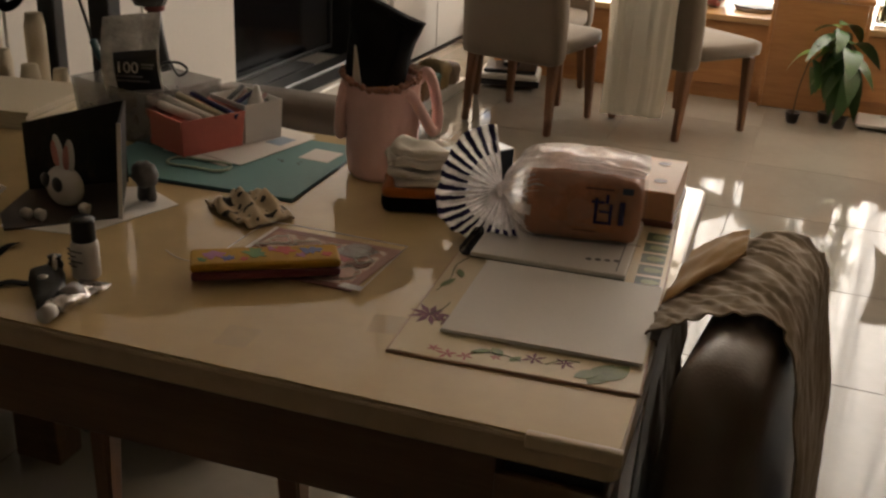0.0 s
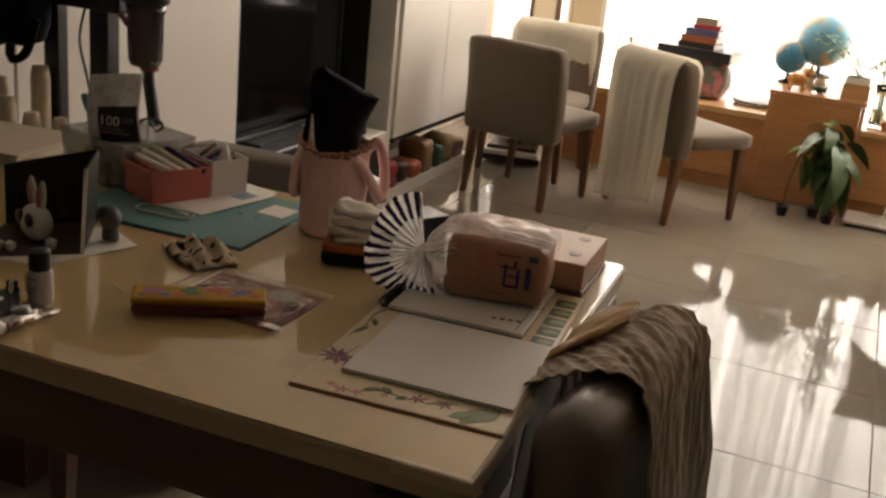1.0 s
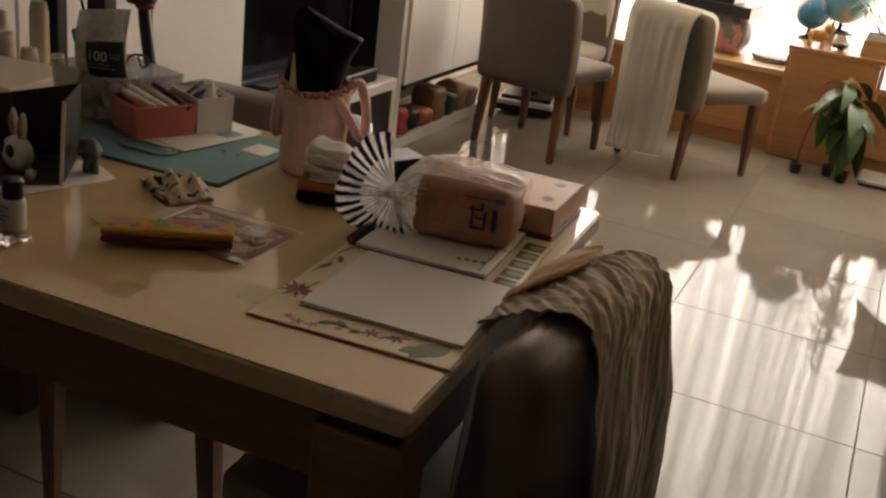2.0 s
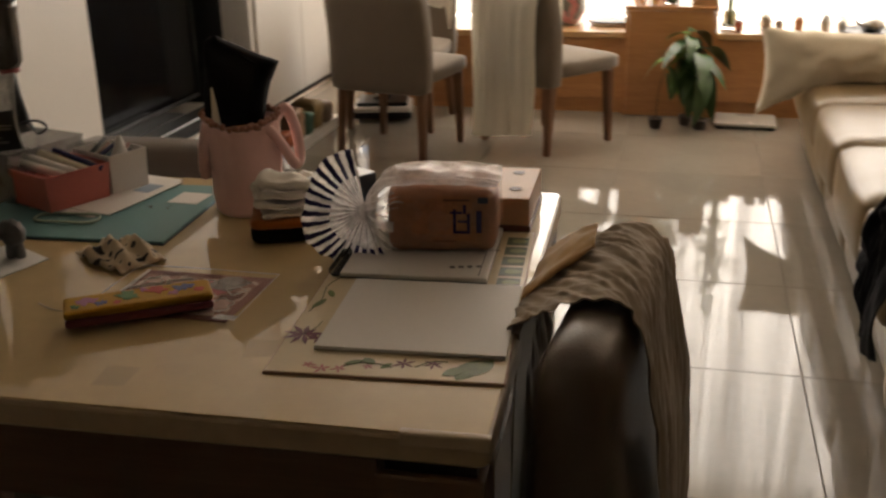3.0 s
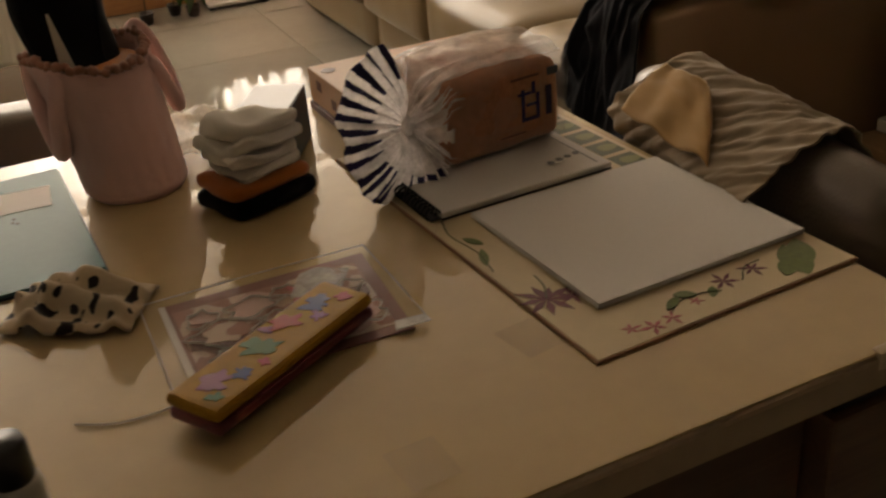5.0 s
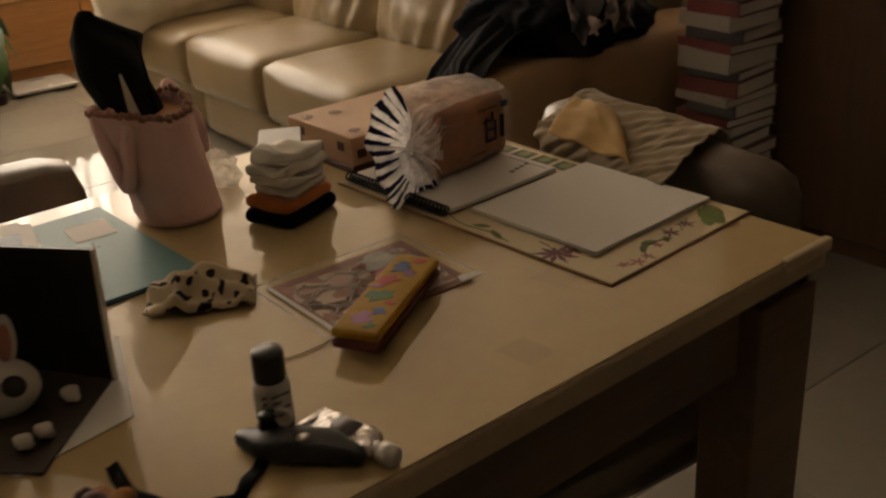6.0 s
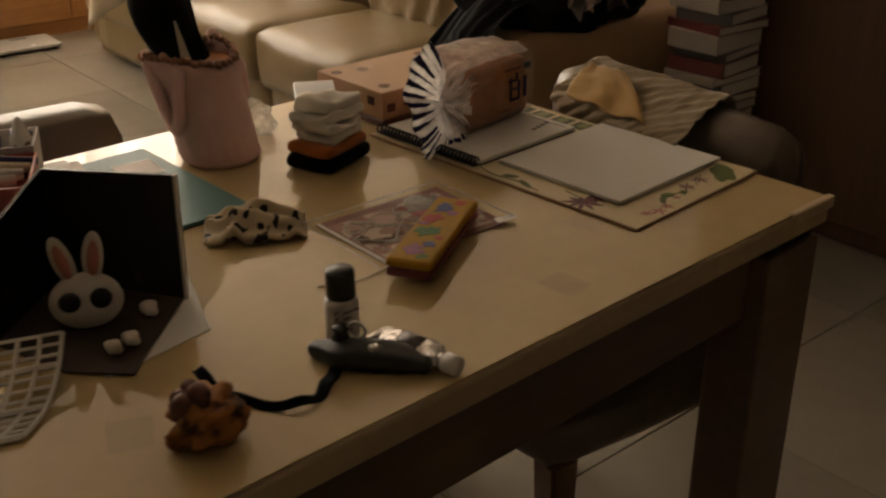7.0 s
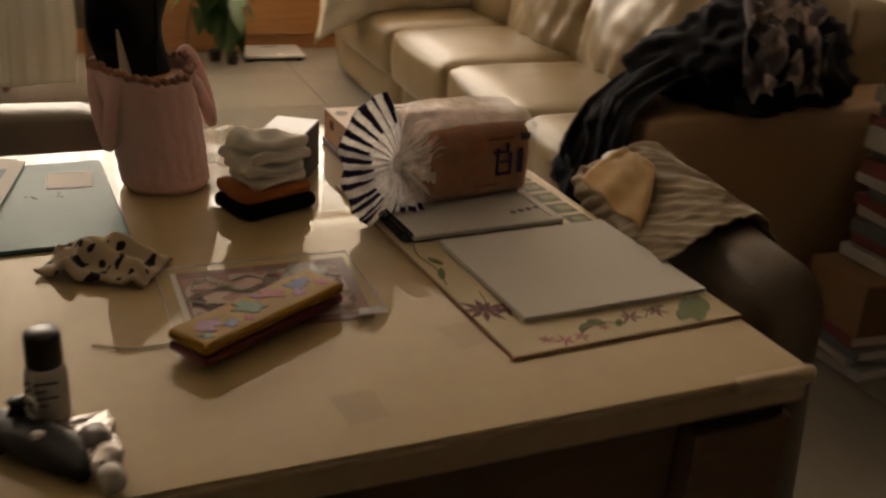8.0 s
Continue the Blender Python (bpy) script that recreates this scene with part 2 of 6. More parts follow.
def curve(points, n=12):
    """Smooth points through the given ones."""
    p = [Vector(q) for q in points]
    p = [2 * p[0] - p[1]] + p + [2 * p[-1] - p[-2]]
    out = []
    for i in range(1, len(p) - 2):
        for k in range(n):
            t = k / n
            out.append(0.5 * (2 * p[i] + (p[i + 1] - p[i - 1]) * t + (2 * p[i - 1] - 5 * p[i] + 4 * p[i + 1] - p[i + 2]) * t * t + (3 * p[i] - p[i - 1] - 3 * p[i + 1] + p[i + 2]) * t ** 3))
    return out + [p[-2]]


def sheet(nu, nv, f, thick=0.0, bm=None, index=None):
    """A grid f(u, v) with u, v from 0 to 1; with thickness it is closed."""
    bm = bm or bmesh.new()
    top = [[bm.verts.new(f(i / nu, j / nv)) for j in range(nv + 1)] for i in range(nu + 1)]
    faces = []
    for i in range(nu):
        for j in range(nv):
            fc = bm.faces.new((top[i][j], top[i + 1][j], top[i + 1][j + 1], top[i][j + 1]))
            if index:
                fc.material_index = index(i, j)
            faces.append(fc)
    if thick:
        bm.normal_update()
        low = [[bm.verts.new(v.co - v.normal * thick) for v in row] for row in top]
        for i in range(nu):
            for j in range(nv):
                fc = bm.faces.new((low[i][j + 1], low[i + 1][j + 1], low[i + 1][j], low[i][j]))
                if index:
                    fc.material_index = index(i, j)
        rim = [(i, 0) for i in range(nu)] + [(nu, j) for j in range(nv)] + [(i, nv) for i in range(nu, 0, -1)] + [(0, j) for j in range(nv, 0, -1)]
        for (a, b), (c, d) in zip(rim, rim[1:] + rim[:1]):
            bm.faces.new((top[c][d], top[a][b], low[a][b], low[c][d]))
    return bm


def wob(p, scale, amount, seed=0.0):
    return amount * noise.noise(Vector(p) * scale + Vector((seed, seed * 1.7, seed * 0.3)))


def roughen(bm, scale, amount, seed=0.0):
    bm.normal_update()
    for v in bm.verts:
        v.co += v.normal * wob(v.co, scale, amount, seed)
    return bm


def puffy(x0, x1, y0, y1, z0, z1, r, crown=0.0, cuts=6, wrinkle=0.0, seed=0.0):
    """A stuffed block with rounded edges and a domed face."""
    bm = block(x0, x1, y0, y1, z0, z1)
    bmesh.ops.subdivide_edges(bm, edges=bm.edges, cuts=cuts, use_grid_fill=True)
    c = Vector(((x0 + x1) / 2, (y0 + y1) / 2, (z0 + z1) / 2))
    h = Vector(((x1 - x0) / 2, (y1 - y0) / 2, (z1 - z0) / 2))
    for v in bm.verts:
        d = v.co - c
        i = Vector([max(-h[k] + r, min(h[k] - r, d[k])) for k in range(3)])
        o = d - i
        if o.length > 1e-6:
            o = o.normalized() * r
        q = i + o
        u = [1 - (q[k] / h[k]) ** 2 for k in range(3)]
        q.x += math.copysign(crown * max(0, u[1] * u[2]), q.x) if abs(q.x) > 0.7 * h.x else 0
        q.y += math.copysign(crown * max(0, u[0] * u[2]), q.y) if abs(q.y) > 0.7 * h.y else 0
        q.z += math.copysign(crown * max(0, u[0] * u[1]), q.z) if abs(q.z) > 0.7 * h.z else 0
        v.co = c + q
    if wrinkle:
        roughen(bm, 14, wrinkle, seed)
    return bm


# ---------------------------------------------------------------- the room
X0, X1, Y0, Y1, H = -2.2, 1.45, -5.4, 5.62, 2.7
structure("floor", block(X0 - 0.1, X1 + 0.1, Y0 - 0.1, Y1 + 0.3, -0.12, -0.0035), M_GROUT, "large polished cream floor tiles with thin dark joints", "floor")
structure("ceiling", block(X0, X1, Y0, Y1, H, H + 0.1), M_CEIL, "plain off-white painted ceiling", "ceiling")
structure("wall_west", block(X0 - 0.12, X0, Y0, Y1 + 0.3, 0, H), M_WALL, "off-white painted wall behind the media cabinets", "wall")
structure("wall_east", block(X1, X1 + 0.12, Y0, Y1 + 0.3, 0, H), M_WALL, "off-white painted wall behind the sofa", "wall")
# never in view; stands far back so that less light bounces from it
structure("wall_south", block(X0 - 0.12, X1 + 0.12, Y0 - 0.12, Y0, 0, H), M_WALL, "plain off-white wall closing the room's end, unseen and set far back", "wall")
bm = bmesh.new()
block(X0, X1, Y1, Y1 + 0.2, 0, 0.40, bm=bm)
block(X0, X1, Y1, Y1 + 0.2, 2.66, H, bm=bm)
block(X0, X0 + 0.1, Y1, Y1 + 0.2, 0.40, 2.66, bm=bm)
block(X1 - 0.1, X1, Y1, Y1 + 0.2, 0.40, 2.66, bm=bm)
structure("wall_north", bm, M_WALL, "off-white window wall with one wide opening", "wall")

# the window: frame, mullions and panes
win = tagged(new("window_1"), "wide white-framed window behind a sheer curtain", "window", "", "structure")
for x in (X0 + 0.12, -1.0, -0.1, 0.75, X1 - 0.12):
    part("window_frame", block(x - 0.025, x + 0.025, Y1 + 0.09, Y1 + 0.15, 0.43, 2.63, 0.004, 1), M_WHITE, win)
for z in (0.415, 2.64):
    part("window_frame", block(X0 + 0.1, X1 - 0.1, Y1 + 0.09, Y1 + 0.15, z - 0.02, z + 0.02, 0.004, 1), M_WHITE, win)
M_PANE = film_plastic("window_glass", (0.9, 0.95, 0.93), 0.05, 0.02)
for a, b in ((X0 + 0.145, -1.025), (-0.975, -0.125), (-0.075, 0.725), (0.775, X1 - 0.145)):
    pane = part("pane", block(a, b, Y1 + 0.115, Y1 + 0.121, 0.436, 2.62), M_PANE, win)
    pane.visible_shadow = False

# sheer curtain in soft folds
def curtain_fold(u, v):
    x = X0 + 0.16 + u * (X1 - X0 - 0.3)
    z = 0.435 + v * 2.2
    a = math.sin(x * 38 + 1.5 * math.sin(x * 5)) * 0.022 + math.sin(x * 83) * 0.006
    return (x, Y1 - 0.06 + a * (1.15 - 0.3 * v), z)


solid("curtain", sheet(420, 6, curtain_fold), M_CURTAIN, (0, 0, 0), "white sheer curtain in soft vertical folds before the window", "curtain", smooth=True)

# the bay: panelled oak front, sill board and a raised box
bay = thing("window_bay", (-0.4, 5.3, 0), "low oak-veneered window bay with a pale sill board", "window seat", kind="structure")
for a, b in ((-1.78, -1.3), (-1.294, -0.83), (-0.824, -0.384), (0.064, 0.53), (0.536, 1.0), (1.006, 1.44)):
    part("panel", block(a + 0.4, b + 0.4, -0.28, -0.26, 0.07, 0.385, 0.003, 1), M_BAYWOOD, bay)
part("plinth", block(-1.38, 1.84, -0.262, -0.245, 0.0, 0.07), M_BAYWOOD, bay)
part("body", block(-1.38, 1.84, -0.258, 0.31, 0.0, 0.386), M_BAYWOOD, bay)
part("sill_board", block(-1.38, 1.84, -0.30, 0.315, 0.388, 0.42, 0.006, 2), M_SILL, bay, "pale varnished sill board")
box = thing("bay_cabinet", (-0.16, 5.17, 0), "oak box cabinet standing before the window bay", "cabinet")
part("side_panel", block(-0.225, -0.207, -0.195, 0.22, 0, 0.53, 0.003, 1), M_BAYWOOD, box)
part("side_panel", block(0.207, 0.225, -0.195, 0.22, 0, 0.53, 0.003, 1), M_BAYWOOD, box)
part("front_panel", block(-0.206, 0.206, -0.2, -0.18, 0.004, 0.53, 0.003, 1), M_BAYWOOD, box)
part("top", block(-0.23, 0.23, -0.205, 0.225, 0.532, 0.553, 0.004, 2), M_BAYWOOD, box)

# media wall along the west side: tall cabinet, niche with the television, hung cabinet
tall = thing("tall_cabinet", (-1.97, 1.9, 0), "tall white lacquered cabinet with flush doors", "cabinet")
part("body", block(-0.2, 0.185, -0.9, 0.485, 0, 2.5), M_WHITE, tall)
for a, b in ((-0.9, -0.43), (-0.425, 0.045), (0.05, 0.485)):
    part("door", block(0.188, 0.21, a, b - 0.002, 0.03, 2.5, 0.002, 1), M_WHITE, tall)
niche = thing("media_niche", (-2.08, 2.95, 0), "dark-backed niche between white cabinets with a low ledge", "media wall", kind="structure")
part("back_panel", block(-0.11, -0.09, -0.56, 0.56, 0.332, 1.498), M_BLACK, niche)
# added out of view: a white panel for the glossy tabletop to reflect
part("unseen_bounce_panel", block(-0.11, 0.31, -0.56, 0.56, 1.5, 2.5, 0.003, 1), M_WHITE, niche, "added white panel above the niche, out of view, brightening the table's reflection")
part("ledge", block(-0.11, 0.32, -0.56, 0.56, 0.0, 0.33, 0.004, 1), M_WHITE, niche)
part("ledge_slot", block(0.322, 0.328, -0.5, 0.5, 0.1, 0.29), M_BLACK, niche)
tv = thing("television", (-1.98, 2.93, 0.33), "large black flat television switched off, glossy screen", "television")
part("screen", block(-0.012, 0.02, -0.5, 0.47, 0.07, 0.80, 0.004, 2), M_TV, tv)
bm = bmesh.new()
block(-0.02, 0.028, -0.515, 0.485, 0.055, 0.069, 0.002, 1, bm)
block(-0.02, 0.028, -0.515, 0.485, 0.801, 0.813, 0.002, 1, bm)
block(-0.02, 0.028, -0.515, -0.501, 0.069, 0.801, 0.002, 1, bm)
block(-0.02, 0.028, 0.471, 0.485, 0.069, 0.801, 0.002, 1, bm)
part("bezel", bm, M_BLACK, tv)
part("stand", block(-0.06, 0.1, -0.2, 0.2, 0.0, 0.054, 0.006, 2), M_BLACK, tv)
bar = thing("soundbar", (-1.83, 2.93, 0.33), "long black soundbar on the white ledge", "speaker")
part("body", block(-0.04, 0.04, -0.42, 0.45, 0, 0.055, 0.012, 3), M_BLACK, bar)
part("grille", block(0.041, 0.044, -0.4, 0.43, 0.008, 0.047), surface("speaker_cloth", (0.02, 0.02, 0.022), 0.9, 0.3, 30, 600), bar)
hung = thing("hung_cabinet", (-1.97, 4.0, 0), "white lacquered cabinet with long flush doors", "cabinet")
part("body", block(-0.2, 0.19, -0.43, 0.56, 0.28, 2.5), M_WHITE, hung)
part("side_panel", block(-0.2, 0.08, -0.47, -0.435, 0.33, 1.5), M_BLACK, hung, "black reveal beside the niche")
part("side_post", block(0.082, 0.2, -0.47, -0.435, 0.0, 2.5), M_WHITE, hung)
part("side_foot", block(-0.2, 0.08, -0.47, -0.435, 0.0, 0.328), M_WHITE, hung)
for a, b in ((-0.432, 0.06), (0.064, 0.56)):
    part("door", block(0.193, 0.215, a, b, 0.29, 2.5, 0.002, 1), M_WHITE, hung)
part("rail", block(0.19, 0.217, -0.432, 0.56, 0.272, 0.284), M_BLACK, hung, "dark metal edge strip")
part("base", block(-0.2, 0.2, -0.432, 0.56, 0.0, 0.05), M_WHITE, hung)
part("back", block(-0.2, -0.12, -0.432, 0.56, 0.05, 0.28), M_DARKWOOD, hung)
# tall dark wardrobe wall on the east, near the books
ward = thing("wardrobe", (1.3, 0.2, 0), "dark brown wooden wardrobe with plain doors", "wardrobe")
part("body", block(-0.1, 0.148, -1.6, 1.46, 0, 2.3), M_DARKWOOD, ward)
for a, b in ((-1.6, -0.92), (-0.915, -0.235), (-0.23, 0.455), (0.46, 1.46)):
    part("door", block(-0.125, -0.102, a, b, 0.06, 2.28, 0.003, 1), M_DARKWOOD, ward)

# ---------------------------------------------------------------- dining table
TR = 2.0
tab = thing("dining_table", (-0.877, 0.836, 0), "wooden dining table with a glossy cream top", "table", rz=TR)
L2, D2 = 0.641, 0.376


def slab(w, d, r, z0, z1, soft):
    """A board with rounded corners and softened rims."""
    bm = bmesh.new()
    pts = []
    for cx, cy, a0 in ((w - r, d - r, 0), (-w + r, d - r, 90), (-w + r, -d + r, 180), (w - r, -d + r, 270)):
        for k in range(6):
            a = radians(a0 + 18 * k)
            pts.append((cx, cy, math.cos(a), math.sin(a)))
    rings = [[bm.verts.new((cx + (r - i) * ca, cy + (r - i) * sa, z)) for cx, cy, ca, sa in pts] for i, z in ((soft, z0), (0, z0 + soft), (0, z1 - soft), (soft * 0.3, z1 - soft * 0.3), (soft, z1))]
    for p, q in zip(rings, rings[1:]):
        for i in range(len(pts)):
            j = (i + 1) % len(pts)
            bm.faces.new((p[i], p[j], q[j], q[i]))
    bm.faces.new(rings[0][::-1])
    bm.faces.new(rings[-1])
    return bm


part("tabletop", slab(L2, D2, 0.013, 0.718, 0.748, 0.004), M_TABLEEDGE, tab)
part("top_sheet", slab(L2 - 0.003, D2 - 0.003, 0.011, 0.7482, 0.7505, 0.0008), M_TABLETOP, tab, "glossy cream-yellow table surface")
part("corner_guard", block(L2 - 0.085, L2 + 0.0012, -D2 - 0.0012, -D2 + 0.009, 0.737, 0.7522, 0.003, 2), surface("corner_guard_plastic", (0.56, 0.44, 0.28), 0.3, 0.1, 20, 90), tab, "beige plastic guard on the table corner")
for sx in (-1, 1):
    for sy in (-1, 1):
        a, b = sorted((sx * (L2 - 0.006), sx * (L2 - 0.112)))
        c, d = sorted((sy * (D2 - 0.007), sy * (D2 - 0.078)))
        part("leg", block(a, b, c, d, 0, 0.7, 0.004, 2), M_TABLEWOOD, tab)
        # black inset piece stands in for the shadow gap under the top
        part("block", block(a + 0.008, b - 0.008, c + 0.008, d - 0.008, 0.7, 0.718), M_BLACK, tab)
for sy in (-1, 1):
    c, d = sorted((sy * (D2 - 0.03), sy * (D2 - 0.055)))
    part("apron", block(-L2 + 0.114, L2 - 0.114, c, d, 0.615, 0.7165, 0.002, 1), M_TABLEWOOD, tab)
for sx in (-1, 1):
    a, b = sorted((sx * (L2 - 0.02), sx * (L2 - 0.045)))
    part("apron", block(a, b, -D2 + 0.08, D2 - 0.08, 0.615, 0.7165, 0.002, 1), M_TABLEWOOD, tab)


# ---------------------------------------------------------------- chairs
def chair(at, rz, label, cover, h=0.725, w=0.48, d=0.46, seat_h=0.42, thick=0.085, group="dining chairs", lean=0.035, soft_edge=0.032, flare=0.0):
    """Faces +y at rz = 0; the back stands at its own -y side."""
    c = thing("dining_chair", at, label, "chair", group, rz)
    part("seat", puffy(-w / 2 + 0.01, w / 2 - 0.01, -d / 2 + 0.05, d / 2, seat_h - 0.085, seat_h - 0.006, 0.028, 0.012, 6), cover, c, smooth=True)
    bm = puffy(-w / 2, w / 2, -d / 2 - 0.01, -d / 2 + thick, seat_h - 0.12, h, soft_edge, 0.004, 9)
    mid = -d / 2 + (thick - 0.01) / 2
    for v in bm.verts:
        k = max(0, (v.co.z - seat_h) / (h - seat_h))
        v.co.y = mid + (v.co.y - mid) * (1 + flare * min(1, max(0, (h - 0.1 - v.co.z) / 0.2))) - lean * k * k
    part("backrest", bm, cover, c, smooth=True)
    for sx in (-1, 1):
        for y0, ty in ((-d / 2 + 0.045, -0.035), (d / 2 - 0.045, 0.0)):
            bm = bmesh.new()
            r = bmesh.ops.create_cube(bm, size=1)
            for v in bm.verts:
                up = v.co.z > 0
                s = 0.044 if up else 0.026
                v.co = Vector((sx * (w / 2 - 0.045) + (0 if up else sx * 0.012) + v.co.x * s, y0 + (0 if up else ty) + v.co.y * s, seat_h - 0.085 if up else 0))
            bmesh.ops.bevel(bm, geom=bm.edges[:], offset=0.004, segments=2, affect="EDGES")
            part("leg", bm, M_LEGWOOD, c)
    return c


chair((-1.33, 4.17, 0), -12, "taupe upholstered dining chair with tapered wooden legs, seen from behind", M_TAUPE)
chair((-1.47, 4.64, 0), 178, "taupe upholstered dining chair with a white cloth over its back", M_TAUPE)
chair((-0.69, 4.42, 0), -37, "taupe upholstered dining chair with a pale cloth hung over its back", M_TAUPE)
chair((-0.318, 0.815, 0), 84.5, "dark brown leather dining chair with clothes over its back", M_BROWN_LEATHER, h=0.788, w=0.455, d=0.42, seat_h=0.50, thick=0.078, lean=0.0, soft_edge=0.043, flare=0.45)
chair((-0.965, 1.12, 0), 180, "dark brown leather dining chair pushed under the table", M_BROWN_LEATHER, h=0.772, w=0.44, seat_h=0.46, thick=0.09)

# ---------------------------------------------------------------- sofa
sofa = thing("sofa", (0.85, 3.1, 0), "long cream leather sofa with tan arm and puffy cushions", "sofa")
part("base", puffy(-0.35, 0.5, -1.09, 1.42, 0.03, 0.24, 0.02, 0.0, 6), M_SOFA, sofa, smooth=True)
ys = (-1.095, -0.705, -0.116, 0.473, 1.40)
for i, (a, b) in enumerate(zip(ys, ys[1:])):
    part("seat_cushion", puffy(-0.45, 0.2, a + 0.003, b - 0.003, 0.2, 0.405, 0.04, 0.02, 13, 0.003, i * 3.1), M_SOFA, sofa, smooth=True)
    part("seat_front", puffy(-0.40, -0.3, a + 0.004, b - 0.004, 0.03, 0.23, 0.02, 0.006, 6, 0.003, i * 2.2), M_SOFA, sofa, smooth=True)
    bm = puffy(0.0, 0.24, a + 0.006, b - 0.006, 0.36, 0.80, 0.08, 0.05, 24, 0.012, 7 + i * 3.3)
    for v in bm.verts:
        pull = 1 - 2.2 * abs(noise.noise(Vector((v.co.y * 13 + 5 * v.co.z + i, v.co.z * 2.2, i * 1.7))))
        v.co.x += 0.25 * (v.co.z - 0.36) - (0.016 * pull if v.co.x < 0.12 else 0)
    part("back_cushion", bm, M_SOFA, sofa, smooth=True)
part("back", puffy(0.3, 0.55, -1.09, 1.56, 0.03, 0.76, 0.04, 0.0, 6), M_SOFA, sofa, smooth=True)
bm = puffy(-0.43, 0.5, -1.335, -1.10, 0.03, 0.565, 0.028, 0.008, 9, 0.004, 4)
part("arm", bm, M_SOFA_TAN, sofa, "tan leather arm", smooth=True)
part("arm", puffy(-0.36, 0.5, 1.405, 1.56, 0.03, 0.42, 0.04, 0.01, 7, 0.004, 9), M_SOFA, sofa, smooth=True)
for x in (-0.3, 0.42):
    for y in (-1.25, 0.1, 1.35):
        part("foot", block(x - 0.03, x + 0.03, y - 0.03, y + 0.03, 0, 0.035, 0.004, 1), M_BLACK, sofa)


# ---------------------------------------------------------------- on the dining table
TZ = 0.7508
M_PAPER = surface("white_paper", (0.76, 0.72, 0.67), 0.6, 0.04, 6, 200, 0.1)
M_CREAMPAPER = surface("cream_paper", (0.60, 0.52, 0.38), 0.6, 0.06, 6, 200, 0.1)
M_MATBOARD = surface("placemat_board", (0.66, 0.54, 0.33), 0.35, 0.06, 8, 100, 0.1)
M_MATEDGE = surface("placemat_edge", (0.36, 0.19, 0.10), 0.5, 0.15, 10, 100)
M_LEAF_PRINT = surface("leaf_print", (0.12, 0.17, 0.035), 0.4, 0.4, 60, 220, 0.0)
M_FLOWER_PRINT = surface("flower_print", (0.15, 0.02, 0.05), 0.4, 0.4, 60, 220, 0.0)
M_PINK_PRINT = surface("pink_print", (0.50, 0.13, 0.15), 0.4, 0.3, 60, 220, 0.0)
M_TEAL = surface("teal_folder", (0.14, 0.28, 0.28), 0.42, 0.07, 5, 130, 0.12, spec=0.22)
M_DKBLUE = surface("dark_blue_card", (0.025, 0.045, 0.075), 0.3, 0.2, 12, 90)
M_PINK = fabric("pink_knit", (0.86, 0.56, 0.51), 0.16, weave=190)
M_LACE = fabric("brown_pink_trim", (0.42, 0.20, 0.13), 0.5, weave=160)
M_BLACKCLOTH = fabric("black_cloth", (0.005, 0.005, 0.006), 0.2, sheen=0.02)
M_WHITECLOTH = fabric("white_cotton", (0.80, 0.74, 0.64), 0.08, weave=600)
M_ORANGE = fabric("orange_felt", (0.42, 0.13, 0.02), 0.2)
M_CRUST = surface("bread_crust", (0.40, 0.165, 0.068), 0.55, 0.5, 22, 120, 0.5, 0.003)
M_BAG = film_plastic("bread_bag_film", (0.85, 0.80, 0.76), 0.11)
M_BAGWHITE = film_plastic("bag_gather_film", (0.92, 0.89, 0.88), 0.62, 0.12, 45, 0.6)
M_CLEAR = film_plastic("clear_film", (0.9, 0.88, 0.82), 0.22)
M_NAVY = surface("navy_print", (0.03, 0.024, 0.095), 0.25, 0.2, 20, 90)
M_STRIPEWHITE = film_plastic("white_print", (0.92, 0.89, 0.88), 0.95, 0.2, 45, 0.55)
M_PEACH = surface("peach_card", (0.56, 0.33, 0.19), 0.5, 0.08, 8, 150)
M_SPOT = surface("brown_spot", (0.14, 0.05, 0.03), 0.5, 0.2, 20, 150)
M_YELLOW = surface("yellow_tin", (0.43, 0.235, 0.014), 0.5, 0.22, 18, 120, spec=0.25)
M_TINBASE = surface("dark_red_tin", (0.19, 0.04, 0.05), 0.35, 0.2, 14, 120)
M_RED = surface("coral_card", (0.62, 0.17, 0.13), 0.45, 0.08, 8, 120)
M_DARKCARD, ct_, cp_ = shader("woodland_print_card")
cv_ = coords(ct_, (1, 1, 0.5))
ct_.links.new(ramp(ct_, noise_tex(ct_, cv_, 34, 7, 0.68), [(0.42, (0.004, 0.004, 0.0035)), (0.56, (0.012, 0.010, 0.007)), (0.74, (0.07, 0.04, 0.025))]), cp_.inputs["Base Color"])
cp_.inputs["Roughness"].default_value = 0.4
M_BROWNCARD = surface("brown_card", (0.055, 0.032, 0.022), 0.5, 0.3, 16, 120)
M_CLAYWHITE = surface("white_clay", (0.62, 0.58, 0.54), 0.6, 0.06, 20, 150)
M_CLAYPINK = surface("pink_clay", (0.50, 0.20, 0.16), 0.6, 0.1, 20, 150)
M_FOIL = surface("silver_foil", (0.62, 0.58, 0.56), 0.22, 0.2, 30, 120, 0.8, 0.004, metal=0.9)
M_BLACKRUBBER = surface("black_leather_fob", (0.008, 0.0075, 0.008), 0.42, 0.3, 20, 200, 0.4)
M_GREYCLAY = surface("grey_resin", (0.16, 0.15, 0.15), 0.6, 0.3, 60, 200, 0.4)


